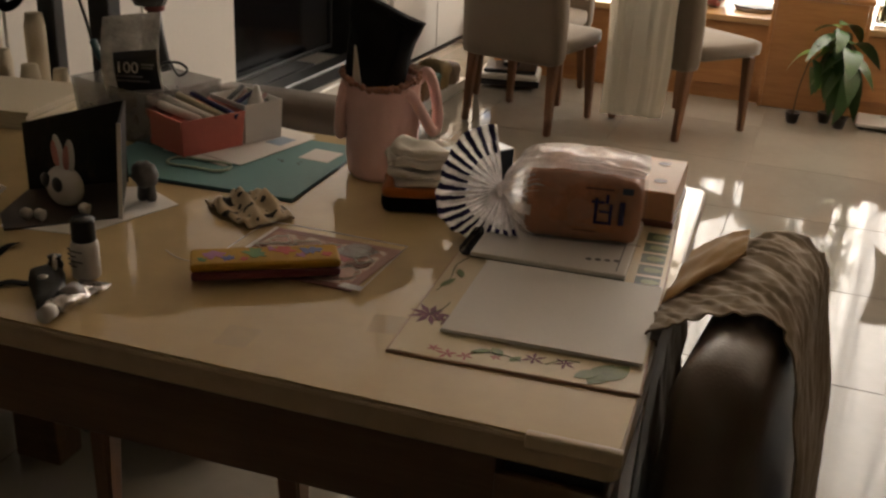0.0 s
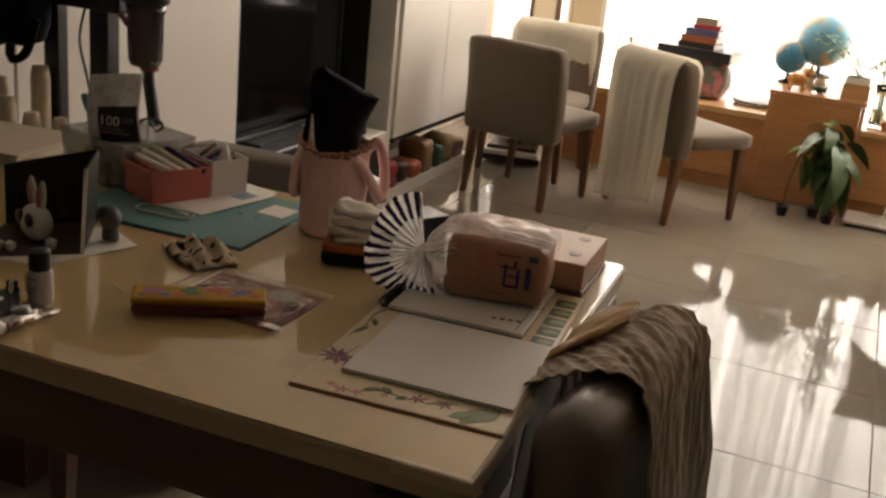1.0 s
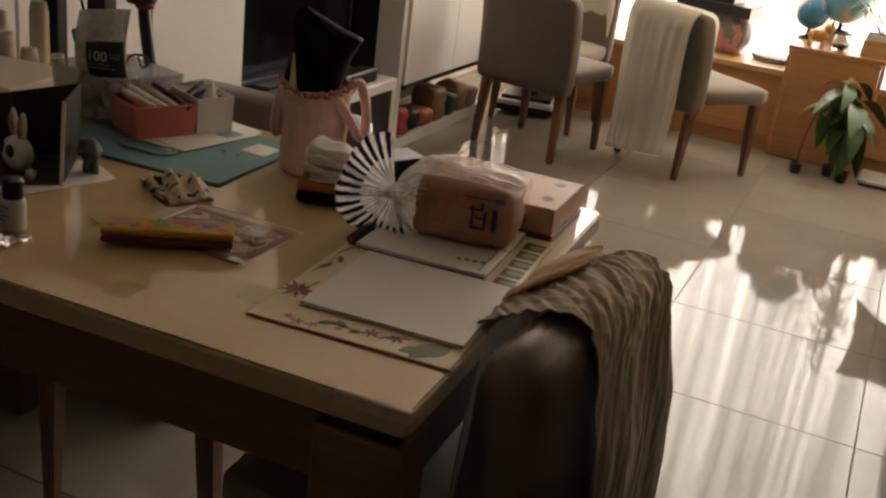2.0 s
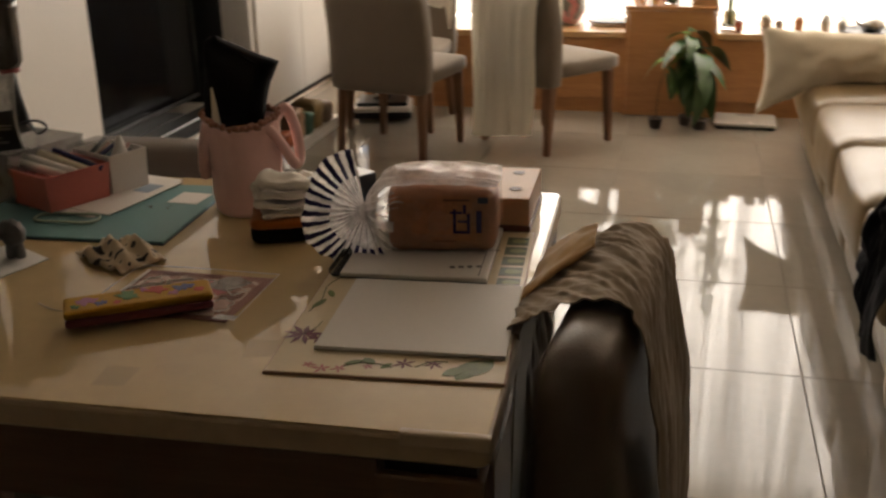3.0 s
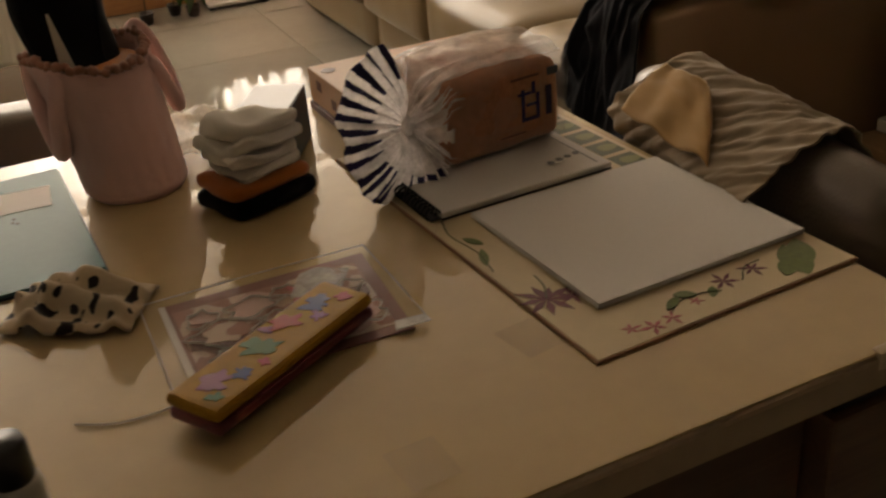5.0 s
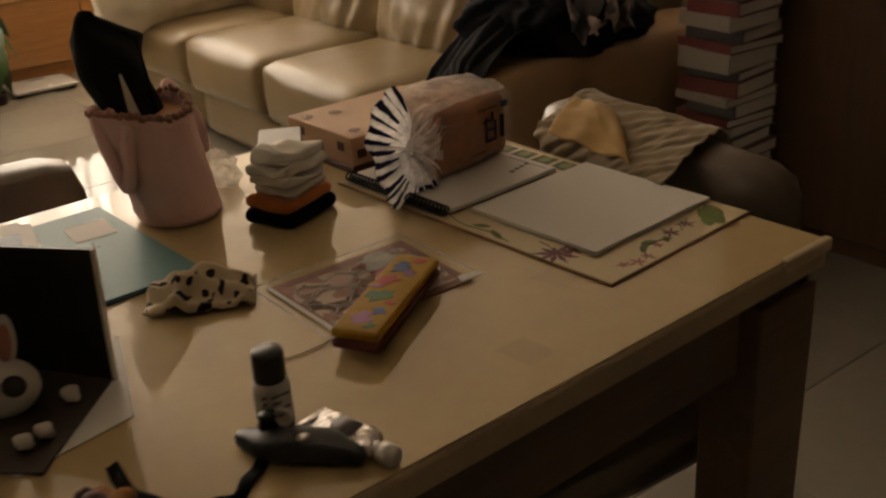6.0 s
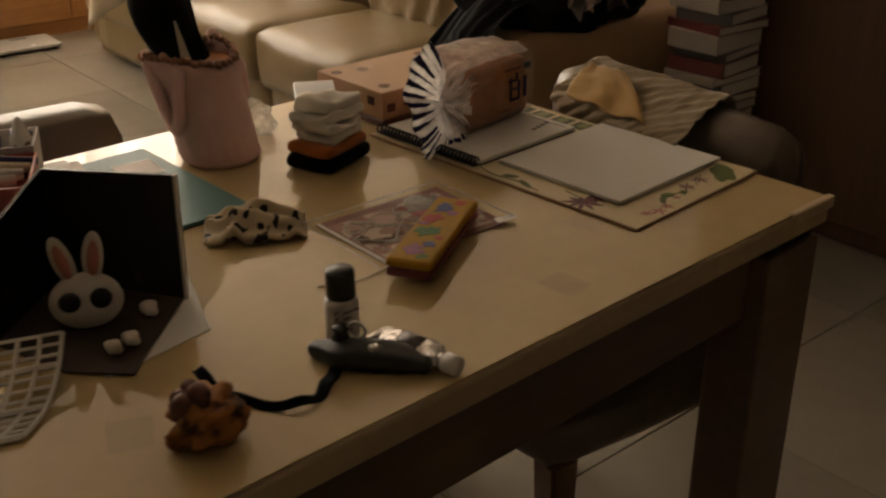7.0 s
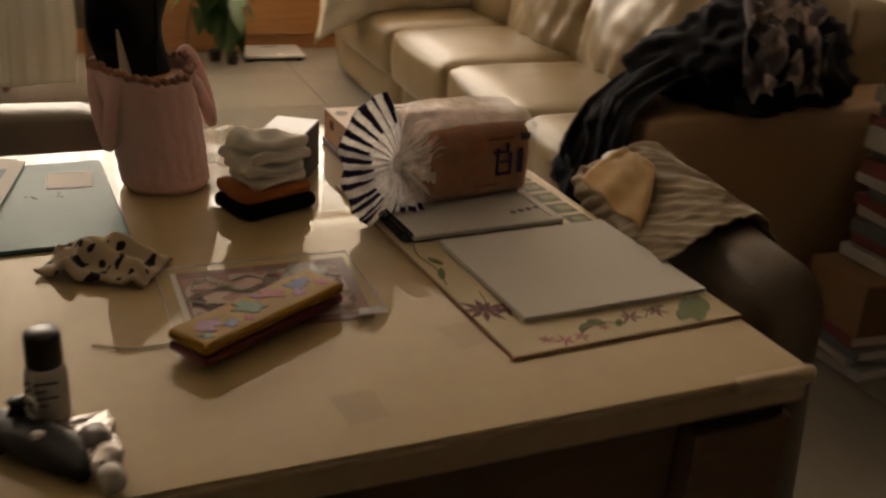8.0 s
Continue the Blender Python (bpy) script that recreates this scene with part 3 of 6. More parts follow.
def plate(pts, z0, z1, bm=None):
    """A flat piece with the outline pts."""
    bm = bm or bmesh.new()
    a = [bm.verts.new((x, y, z0)) for x, y in pts]
    b = [bm.verts.new((x, y, z1)) for x, y in pts]
    fs = [bm.faces.new(a[::-1]), bm.faces.new(b)]
    for i in range(len(pts)):
        j = (i + 1) % len(pts)
        fs.append(bm.faces.new((a[i], a[j], b[j], b[i])))
    bmesh.ops.recalc_face_normals(bm, faces=fs)
    return bm


def blob(cx, cy, r, z0, z1, seed, n=14, sx=1.0, sy=1.0, rot=0.0, rag=0.3):
    """A flat piece with an uneven round outline, as of a print."""
    pts = []
    for i in range(n):
        a = 6.28318 * i / n
        k = r * (1 + rag * noise.noise(Vector((math.cos(a) * 2 + seed, math.sin(a) * 2, seed))))
        x, y = sx * k * math.cos(a), sy * k * math.sin(a)
        pts.append((cx + x * math.cos(rot) - y * math.sin(rot), cy + x * math.sin(rot) + y * math.cos(rot)))
    return plate(pts, z0, z1)


# flowered placemat board
mat_ob = thing("placemat", (-0.370, 0.800, TZ), "cream placemat board printed with flowers and green leaves", "placemat", rz=4.5)
W2, Q2 = 0.126, 0.226
part("edge_band", block(-W2, W2, -Q2, Q2, 0, 0.0022, 0.0006, 1), M_MATEDGE, mat_ob)
part("board", block(-W2 + 0.002, W2 - 0.002, -Q2 + 0.002, Q2 - 0.002, 0.0023, 0.0030), M_MATBOARD, mat_ob)
rnd = random.Random(5)


def flower(cx, cy, size, petals, mat, seed):
    bm = bmesh.new()
    for k in range(petals):
        a = 6.28318 * k / petals + seed
        d = size * (0.8 + 0.5 * rnd.random())
        tip, s = (cx + d * math.cos(a), cy + d * math.sin(a)), size * 0.17
        plate([(cx, cy), (cx + 0.5 * d * math.cos(a) - s * math.sin(a), cy + 0.5 * d * math.sin(a) + s * math.cos(a)), tip, (cx + 0.5 * d * math.cos(a) + s * math.sin(a), cy + 0.5 * d * math.sin(a) - s * math.cos(a))], 0.0031, 0.0034, bm)
    part("printed_flower", bm, mat, mat_ob)


for x, y, s, n, m in ((-0.107, -0.135, 0.021, 9, M_FLOWER_PRINT), (-0.088, -0.142, 0.012, 6, M_FLOWER_PRINT), (-0.066, -0.213, 0.011, 5, M_PINK_PRINT), (-0.048, -0.211, 0.009, 5, M_PINK_PRINT),
                      (-0.082, -0.206, 0.008, 5, M_PINK_PRINT), (0.017, -0.193, 0.011, 6, M_FLOWER_PRINT), (0.048, -0.191, 0.010, 6, M_FLOWER_PRINT), (-0.019, -0.203, 0.007, 5, M_PINK_PRINT)):
    flower(x, y, s, n, m, x * 31)


def printed_leaf(cx, cy, length, width, rot, mat=M_LEAF_PRINT):
    pts = []
    for k in range(9):
        u = k / 8
        pts.append((length * (u - 0.5), width * math.sin(math.pi * u) ** 0.8))
    for k in range(7, 0, -1):
        u = k / 8
        pts.append((length * (u - 0.5), -width * math.sin(math.pi * u) ** 0.8))
    c, s = math.cos(rot), math.sin(rot)
    part("printed_leaf", plate([(cx + x * c - y * s, cy + x * s + y * c) for x, y in pts], 0.0031, 0.0034 + 0.0002 * (len(mat_ob.children) % 5)), mat, mat_ob)


for x, y, l, w, r in ((0.085, -0.20, 0.05, 0.013, 1.2), (0.097, -0.194, 0.045, 0.011, 1.0), (0.072, -0.205, 0.03, 0.008, 0.7), (-0.035, -0.196, 0.022, 0.004, 0.5), (-0.02, -0.192, 0.018, 0.005, -0.6), (0.0, -0.2, 0.016, 0.004, 0.9),
                      (-0.112, -0.05, 0.03, 0.004, 1.2), (-0.105, -0.02, 0.022, 0.004, 2.0)):
    printed_leaf(x, y, l, w, r)

M_OLIVE_PRINT = surface("olive_print", (0.055, 0.075, 0.02), 0.45, 0.3, 40, 200, 0.0)
M_PALELEAF = surface("pale_leaf_print", (0.22, 0.25, 0.09), 0.45, 0.3, 60, 200, 0.0)
for i in range(5):
    y = 0.022 + 0.037 * i
    part("printed_square", plate([(0.090, y), (0.119, y), (0.119, y + 0.03), (0.090, y + 0.03)], 0.0031, 0.0033), M_OLIVE_PRINT, mat_ob)
    leaf = [(0.1045 + 0.011 * math.cos(a) * (1 + 0.3 * math.cos(a)), y + 0.015 + 0.008 * math.sin(a)) for a in [6.28318 * k / 14 for k in range(14)]]
    part("printed_leaf", plate(leaf, 0.0034, 0.0036), M_PALELEAF, mat_ob)
for pts in (((-0.118, -0.075), (-0.112, -0.04), (-0.116, 0.0), (-0.108, 0.03)), ((-0.045, -0.206), (-0.03, -0.197), (-0.012, -0.196), (0.006, -0.203)), ((0.03, -0.2), (0.045, -0.186), (0.062, -0.184)), ((-0.107, -0.135), (-0.098, -0.118), (-0.095, -0.1))):
    part("printed_stem", tube(curve([(x, y, 0.0033) for x, y in pts], 5), 0.0006, 4), M_OLIVE_PRINT, mat_ob)

# spiral notebook and the pad on it
nb = thing("spiral_notebook", (-0.3775, 0.9175, TZ + 0.0048), "white spiral-bound notebook lying closed under the bread", "notebook", rz=4)
part("page_block", block(-0.108, 0.078, -0.088, 0.10, 0, 0.006, 0.001, 1), M_PAPER, nb)
part("margin_line", block(0.066, 0.0672, -0.08, 0.09, 0.0061, 0.0064), M_GREYCLAY, nb)
part("cover", block(-0.108, 0.078, -0.088, 0.10, -0.0012, -0.0001), M_BLACK, nb)
part("spine_bar", block(-0.119, -0.1095, -0.088, 0.10, 0.0, 0.002, 0.0006, 1), M_BLACK, nb)
coil = [(-0.116 + 0.0065 * math.cos(a), -0.088 + 0.0011 * a, 0.0062 + 0.006 * math.sin(a)) for a in [i * 0.5 for i in range(340)]]
part("wire_coil", tube(coil, 0.0011, 4), M_BLACK, nb, "black wire coil")
for i in range(4):
    part("printed_mark", blob(0.03 + 0.011 * i, -0.055 + 0.002 * i, 0.004, 0.0061, 0.0064, i, 8), M_GREYCLAY, nb)
pad = thing("sketch_pad", (-0.3455, 0.7265, TZ + 0.0040), "blank white pad of thick drawing paper", "drawing pad", rz=3.9)
for k in range(2):
    part("sheet", block(-0.1033 + 0.0008 * k, 0.1035 + 0.0005 * k, -0.0975, 0.0955 - 0.001 * k, 0.0022 * k, 0.0022 * k + 0.002, 0.0004, 1), M_PAPER, pad)

# bread in its bag
bread = thing("bread_loaf", (-0.374, 0.959, TZ + 0.0118), "sliced toast loaf in a clear bag with a striped gathered end", "bread", rz=9)
bm = puffy(-0.069, 0.068, -0.050, 0.052, 0, 0.084, 0.014, 0.004, 12)
roughen(bm, 26, 0.005, 2)
for v in bm.verts:
    v.co.z = max(0.0, v.co.z)
part("loaf", bm, M_CRUST, bread, "brown-crusted loaf", smooth=True)
KNOT = Vector((-0.104, -0.031, 0.052))
NB, NW = 120, 44


def bag_skin(u, w):
    """The clear bag: from the knot over the loaf's end and along it, pleated where it is gathered."""
    a = 6.28318 * u
    g = min(1, w / 0.42)
    grow = math.sin(g * math.pi / 2) ** 0.9
    x = KNOT.x + (-0.066 - KNOT.x) * g if w < 0.42 else -0.066 + 0.139 * (w - 0.42) / 0.58
    n = 1 - 0.62 * g
    c, d = math.cos(a), math.sin(a)
    c, d = math.copysign(abs(c) ** n, c), math.copysign(abs(d) ** n, d)
    ry, rz_ = 0.005 + 0.0495 * grow, 0.005 + 0.0415 * grow
    pleat = 1 + (0.20 * (1 - g) + 0.012) * math.sin(a * 19 + 2 * math.sin(a * 3)) + 0.02 * (1 - 0.6 * w) * math.sin(a * 41)
    y = KNOT.y + (0.001 - KNOT.y) * g + ry * c * pleat
    z = KNOT.z + (0.0435 - KNOT.z) * g + rz_ * d * pleat
    if d > 0.5:
        z += (0.004 + 0.006 * math.sin(math.pi * min(1, max(0, (w - 0.3) / 0.7)))) * (d - 0.5) * 2 + wob((x, y * 3.0, 0.0), 34, 0.004, 3)
    return (x + 0.003 * math.sin(a * 5) * g, y + wob((x, y, z), 45, 0.002, 8), max(-0.0012, z))


def bag_index(i, j):
    w = (j + 0.5) / NW
    d = math.sin(6.28318 * (i + 0.5) / NB)
    ray_end = 0.30 + 0.16 * noise.noise(Vector((i * 0.9, 3.1, 0.0)))
    if w < 0.13:
        return 1
    if w < ray_end or (i % 5 == 0 and w < ray_end + 0.12):
        return 2
    # top faces take the paler film: window light on them is painted in
    return 2 if d > 0.72 else 0


# pale film of the gathers, also the painted window light along the top
M_GATHERLIT = film_plastic("gather_and_lit_top_film", (0.92, 0.88, 0.83), 0.48, 0.10, 22, 0.5)
bag_bm = sheet(NB, NW, bag_skin, 0.0, None, bag_index)
bag_ob = part("bag", bag_bm, [M_BAG, M_BAGWHITE, M_GATHERLIT], bread, "clear glossy bag", smooth=True)
part("end_fold", sheet(10, 8, lambda u, v: (0.074 + 0.003 * math.sin(math.pi * u) * math.sin(math.pi * v), -0.048 + 0.098 * u, 0.003 + 0.082 * v), 0.0004), M_BAG, bag_ob, smooth=True)
for i in range(40):
    a = 6.28318 * i / 40 + 0.1 * math.sin(i * 3.7)
    far = 0.28 + 0.18 * (0.5 + 0.5 * math.sin(i * 2.9))
    pts = [Vector(bag_skin((a / 6.28318) % 1.0, 0.03 + (far - 0.03) * k / 7)) for k in range(8)]
    pts = [p + (p - Vector((p.x, 0.0, 0.044))).normalized() * 0.0008 for p in pts]
    part("crease", tube(pts, 0.0010, 4, taper=[1.5, 1.4, 1.2, 1.0, 0.8, 0.6, 0.4, 0.2]), M_BAGWHITE, bag_ob)
part("knot", lathe([(0, -0.012), (0.008, -0.008), (0.010, 0), (0.007, 0.009), (0, 0.012)], 10, tuple(KNOT)), M_BAGWHITE, bag_ob, smooth=True)
# the striped end opens as a ruffled fan round the knot
fan_axis = Vector((0.30, -0.94, 0.14)).normalized()
fan_u = Vector((0, 0, 1)).cross(fan_axis).normalized()
fan_v = fan_axis.cross(fan_u)


def fan(u, v):
    a = radians(98) + u * radians(192)
    r = 0.004 + 0.078 * v * (1 + 0.05 * math.sin(u * 15) + 0.015 * math.sin(u * 61))
    lift = 0.034 * v ** 0.8 - 0.036 * v * v + 0.0035 * v * v * math.sin(u * 54 + 2 * math.sin(u * 9)) + 0.008 * v * math.sin(u * 13 + 1) + 0.0032 * math.sin(math.pi * v) * math.sin(u * 118 + 3 * math.sin(u * 11)) + 0.02 * v * max(0, u - 0.75) * 4 * v
    return KNOT + fan_u * (r * math.cos(a)) + fan_v * (r * math.sin(a)) + fan_axis * lift


def fan_index(i, j):
    if j < 9:
        return 2
    return 0 if ((i + j // 3) // 8) % 2 else 1


part("striped_ruffle", sheet(288, 16, fan, 0.0005, None, fan_index), [M_NAVY, M_STRIPEWHITE, M_BAGWHITE], bag_ob, "navy and white striped ruffled bag end", smooth=True)
for x0, x1, z0, z1 in ((0.014, 0.018, 0.030, 0.062), (0.014, 0.036, 0.029, 0.033), (0.032, 0.036, 0.030, 0.056), (0.020, 0.032, 0.044, 0.047), (0.010, 0.026, 0.056, 0.059), (0.027, 0.031, 0.056, 0.068), (0.044, 0.051, 0.030, 0.060)):
    part("printed_bar", block(x0, x1, -0.0565, -0.0558, z0, z1), M_NAVY, bread)
part("printed_bar", block(0.046, 0.059, -0.0565, -0.0559, 0.070, 0.078), M_DKBLUE, bread)
part("printed_bar", block(0.002, 0.036, -0.0565, -0.0559, 0.073, 0.0755), M_SPOT, bread)
part("printed_bar", block(-0.012, 0.018, -0.0565, -0.0559, 0.018, 0.0195), M_SPOT, bread)

# peach gift box with brown patches
gb = thing("peach_box", (-0.375, 1.11, TZ), "peach cardboard box with brown patches and dark base", "box", rz=2)
part("base", block(-0.107, 0.102, -0.078, 0.082, 0, 0.01, 0.001, 1), M_SPOT, gb)
part("lid", block(-0.105, 0.1, -0.076, 0.08, 0.0102, 0.05, 0.002, 2), M_PEACH, gb)
for i, (x, z) in enumerate(((-0.06, 0.03), (-0.02, 0.035), (0.05, 0.028), (-0.09, 0.026))):
    part("patch", block(x - 0.007, x + 0.008, -0.0768, -0.0762, z - 0.006, z + 0.006, 0.0002, 1), M_SPOT, gb)
for i, (y, z) in enumerate(((-0.05, 0.034), (0.0, 0.026), (0.045, 0.036))):
    part("patch", block(-0.1058, -0.1052, y - 0.008, y + 0.007, z - 0.006, z + 0.006, 0.0002, 1), M_SPOT, gb)
for i, (x, y) in enumerate(((-0.08, -0.05), (-0.05, 0.04), (0.02, -0.04), (0.07, 0.05), (0.075, -0.03), (-0.09, 0.05))):
    part("patch", blob(x, y, 0.009, 0.0503, 0.0507, i, 10), M_SPOT, gb)

# white and blue tissue carton
bb = thing("small_carton", (-0.564, 1.064, TZ), "small upright carton, pale top and dark blue sides", "box", rz=-30)
part("body", block(-0.028, 0.028, -0.056, 0.056, 0, 0.060, 0.0015, 1), M_DKBLUE, bb)
part("top_label", block(-0.027, 0.027, -0.055, 0.055, 0.0602, 0.0608), surface("pale_blue_label", (0.42, 0.45, 0.50), 0.3, 0.1, 10, 90), bb, "pale blue-white top")
part("printed_patch", block(-0.02, 0.012, -0.0572, -0.0563, 0.012, 0.052), surface("blue_patch", (0.05, 0.12, 0.22), 0.35, 0.3, 40, 120), bb)
# folded cloths
def folded(name, layers, at, rz, label, category, spots=None):
    t = thing(name, at, label, category, rz=rz)
    z = 0.0
    for i, (w, d, h, m, wr, nm) in enumerate(layers):
        bm = puffy(-w / 2, w / 2, -d / 2, d / 2, z, z + h, h * 0.46, 0.001, 9)
        for v in bm.verts:
            v.co.z += wob((v.co.x, v.co.y, i), 30, wr, i * 2.7) * (1 if v.co.z > z + h / 2 else 0.4) * (0.0 if i == 0 and v.co.z < 0.002 else 1)
            v.co.x += wob((v.co.y, v.co.z, i), 40, wr, i)
        part(nm, bm, m, t, smooth=True)
        z += h * 0.94
    return t


folded("folded_socks", [(0.096, 0.072, 0.020, M_BLACKCLOTH, 0.002, "black_layer"), (0.090, 0.068, 0.016, M_ORANGE, 0.006, "orange_layer"), (0.068, 0.06, 0.013, M_WHITECLOTH, 0.009, "white_fold"),
                        (0.076, 0.062, 0.013, M_WHITECLOTH, 0.012, "white_fold"), (0.082, 0.06, 0.013, M_WHITECLOTH, 0.015, "white_fold"), (0.072, 0.054, 0.017, M_WHITECLOTH, 0.018, "white_fold")],
       (-0.608, 0.970, TZ), 22, "folded white socks on orange and black ones", "socks")

# crumpled clear plastic bag between the basket and the socks
bm = bmesh.new()
bmesh.ops.create_icosphere(bm, subdivisions=4, radius=1)
for v in bm.verts:
    k = 1 + 0.5 * noise.noise(v.co * 1.8 + Vector((1, 5, 2))) + 0.30 * abs(noise.noise(v.co * 5)) - 0.12 * abs(noise.noise(v.co * 11))
    v.co = Vector((v.co.x * 0.036 * k, v.co.y * 0.034 * k, max(0.0008, 0.016 + v.co.z * 0.024 * k)))
solid("plastic_bag", bm, film_plastic("crumpled_film", (0.92, 0.88, 0.78), 0.5, 0.10, 60, 0.4), (-0.630, 1.142, TZ), "crumpled clear plastic bag on the table", "bag", smooth=True)

# the pink knitted basket
bk = thing("knitted_basket", (-0.706, 1.074, TZ), "pink knitted basket with drooping handles", "basket")
profile = [(0.0515, 0.006), (0.0525, 0.03), (0.0535, 0.08), (0.057, 0.12), (0.059, 0.132)]
wall = [(a[0] + (b[0] - a[0]) * k / 14, a[1] + (b[1] - a[1]) * k / 14) for a, b in zip(profile, profile[1:]) for k in range(14)]
bm = lathe([(0, 0.0), (0.047, 0.0)] + wall + [(0.059, 0.132), (0.054, 0.132), (0.050, 0.11), (0.046, 0.02), (0, 0.012)], 120)
for v in bm.verts:
    a = math.atan2(v.co.y, v.co.x)
    if v.co.z > 0.01:
        v.co.x *= 1 + 0.02 * math.sin(a * 3 + 1) + 0.006 * math.sin(a * 20)
        v.co.y *= 1 + 0.02 * math.sin(a * 3 + 1) + 0.006 * math.sin(a * 20)
        v.co.z += 0.006 * math.sin(a * 2 + 0.6) * v.co.z / 0.13
        fuzz = 1 + 0.022 * noise.noise(v.co * 420) + 0.02 * noise.noise(v.co * 60) + 0.03 * noise.noise(v.co * 22)
        v.co.x, v.co.y = v.co.x * fuzz, v.co.y * fuzz
part("body", bm, M_PINK, bk, smooth=True)
bm = bmesh.new()
for i in range(74):
    a = 6.28318 * i / 74
    r = 0.0565 + 0.003 * math.sin(i * 3)
    bmesh.ops.create_icosphere(bm, subdivisions=1, radius=0.003 + 0.003 * rnd.random(), matrix=Matrix.Translation((r * math.cos(a), r * math.sin(a), 0.132 + 0.006 * math.sin(2 * a + 0.6) + 0.007 * rnd.random())))
part("trim", bm, M_LACE, bk, "brown and pink frilled trim", smooth=True)
for pts in (((-0.042, 0.022, 0.124), (-0.050, 0.012, 0.138), (-0.057, 0.0, 0.122), (-0.060, -0.012, 0.09), (-0.058, -0.020, 0.056), (-0.054, -0.032, 0.066), (-0.046, -0.040, 0.10), (-0.034, -0.042, 0.130)),
            ((0.048, -0.022, 0.126), (0.056, -0.012, 0.115), (0.064, 0.01, 0.085), (0.068, 0.03, 0.062), (0.071, 0.044, 0.072), (0.068, 0.046, 0.11), (0.058, 0.04, 0.142), (0.044, 0.03, 0.130))):
    part("handle", tube(curve(pts, 7), 0.0085, 8), M_PINK, bk, "thick pink knitted handle", smooth=True)
# orange lining seen within the rim and a pale strap end
part("lining", lathe([(0.0, 0.10), (0.044, 0.10), (0.046, 0.127)], 24), surface("orange_lining", (0.50, 0.17, 0.03), 0.6, 0.2, 20, 200), bk)
part("tag", sheet(2, 8, lambda u, v: (-0.022 + 0.018 * (u - 0.5) * (1 - 0.85 * v), -0.036 - 0.004 * v, 0.11 + 0.075 * v), 0.001), M_WHITECLOTH, bk, "pale pointed cloth end")


for ob in bk.children:
    for v in ob.data.vertices:
        v.co.x -= 0.017 * v.co.z / 0.132
        v.co.y += 0.026 * v.co.z / 0.132

HOOD = [(0.0, -0.048, 0.036), (0.25, -0.055, 0.041), (0.5, -0.060, 0.044), (0.64, -0.062, 0.050), (0.70, -0.0625, 0.055), (0.76, -0.062, 0.030), (0.88, -0.060, -0.004), (0.96, -0.055, -0.028), (1.0, -0.046, -0.038)]


def black_hood(u, v):
    # upright folded pouch that leans to one side, with a pointed corner
    for (v0, l0, r0), (v1, l1, r1) in zip(HOOD, HOOD[1:]):
        if v <= v1:
            k = (v - v0) / (v1 - v0)
            xl, xr = l0 + (l1 - l0) * k, r0 + (r1 - r0) * k
            break
    a = 6.28318 * u
    c = math.copysign(abs(math.cos(a)) ** 0.8, math.cos(a))
    d = (0.012 + 0.02 * math.sin(math.pi * min(1, 0.12 + 0.85 * v))) * (1 - 0.55 * max(0, v - 0.75) / 0.25)
    y = d * math.sin(a) * (1 + 0.25 * math.sin(9 * v + 2)) + 0.004 * math.sin(11 * v + 3 * c)
    x, y = (xl + xr) / 2 + (xr - xl) / 2 * c, y - 0.004
    k = min(1, v / 0.65)
    k = k * k * (3 - 2 * k)
    ca, sa = math.cos(radians(42)), math.sin(radians(42))
    return (x * ca - y * sa - 0.024 - 0.004 * k, x * sa + y * ca + 0.018 + 0.054 * k, 0.105 + 0.148 * v)


part_bm = sheet(36, 26, black_hood)
bmesh.ops.remove_doubles(part_bm, verts=part_bm.verts, dist=0.0005)
pouch = thing("black_pouch", (-0.706, 1.078, TZ), "black cloth pouch standing upright in the knitted basket", "pouch")
body_ob = part("cloth", part_bm, M_BLACKCLOTH, pouch, smooth=True)
part("seam", tube([black_hood(0.52, k / 20) for k in range(1, 20)], 0.0016, 5), M_BLACKCLOTH, body_ob)
part("crease", tube([black_hood(0.78, k / 20) for k in range(3, 17)], 0.0025, 5), M_BLACKCLOTH, body_ob)

# teal folder with a sticker
fo = thing("folder", (-0.935, 1.025, TZ), "flat teal plastic folder lying on the table", "folder", rz=3)
part("cover", block(-0.165, 0.165, -0.135, 0.128, 0.0, 0.0045, 0.0012, 2), M_TEAL, fo)
part("edge", block(-0.163, 0.1665, -0.137, 0.126, -0.0004, 0.0016), M_DKBLUE, fo)
part("sticker", plate([(0.095, 0.035), (0.145, 0.03), (0.15, 0.082), (0.10, 0.088)], 0.0046, 0.0051), M_PAPER, fo, "blank white sticker")
for i in range(9):
    part("speck", blob(0.07 + 0.055 * rnd.random(), 0.005 + 0.02 * rnd.random(), 0.0016, 0.0046, 0.005, i, 6), M_BLACK, fo)
part("elastic", tube([(-0.02 + 0.05 * math.cos(a), -0.06 + 0.022 * math.sin(a) + 0.004 * math.sin(3 * a), 0.0065) for a in [6.28318 * i / 40 for i in range(41)]], 0.0022, 6), surface("pale_green_elastic", (0.42, 0.50, 0.38), 0.6), fo, "pale green elastic loop", smooth=True)
pa = thing("loose_papers", (-0.955, 1.09, TZ + 0.0048), "loose white papers under the pen box", "papers", rz=-12)
part("sheet", block(-0.065, 0.062, -0.105, 0.105, 0, 0.001), M_PAPER, pa)
part("sheet", plate([(-0.05, -0.085), (0.08, -0.09), (0.075, 0.09), (-0.045, 0.1)], 0.0014, 0.0024), M_PAPER, pa)
part("printed_patch", plate([(0.03, 0.02), (0.06, 0.02), (0.06, 0.06), (0.03, 0.06)], 0.0025, 0.0028), surface("blue_print", (0.28, 0.36, 0.46), 0.5), pa)

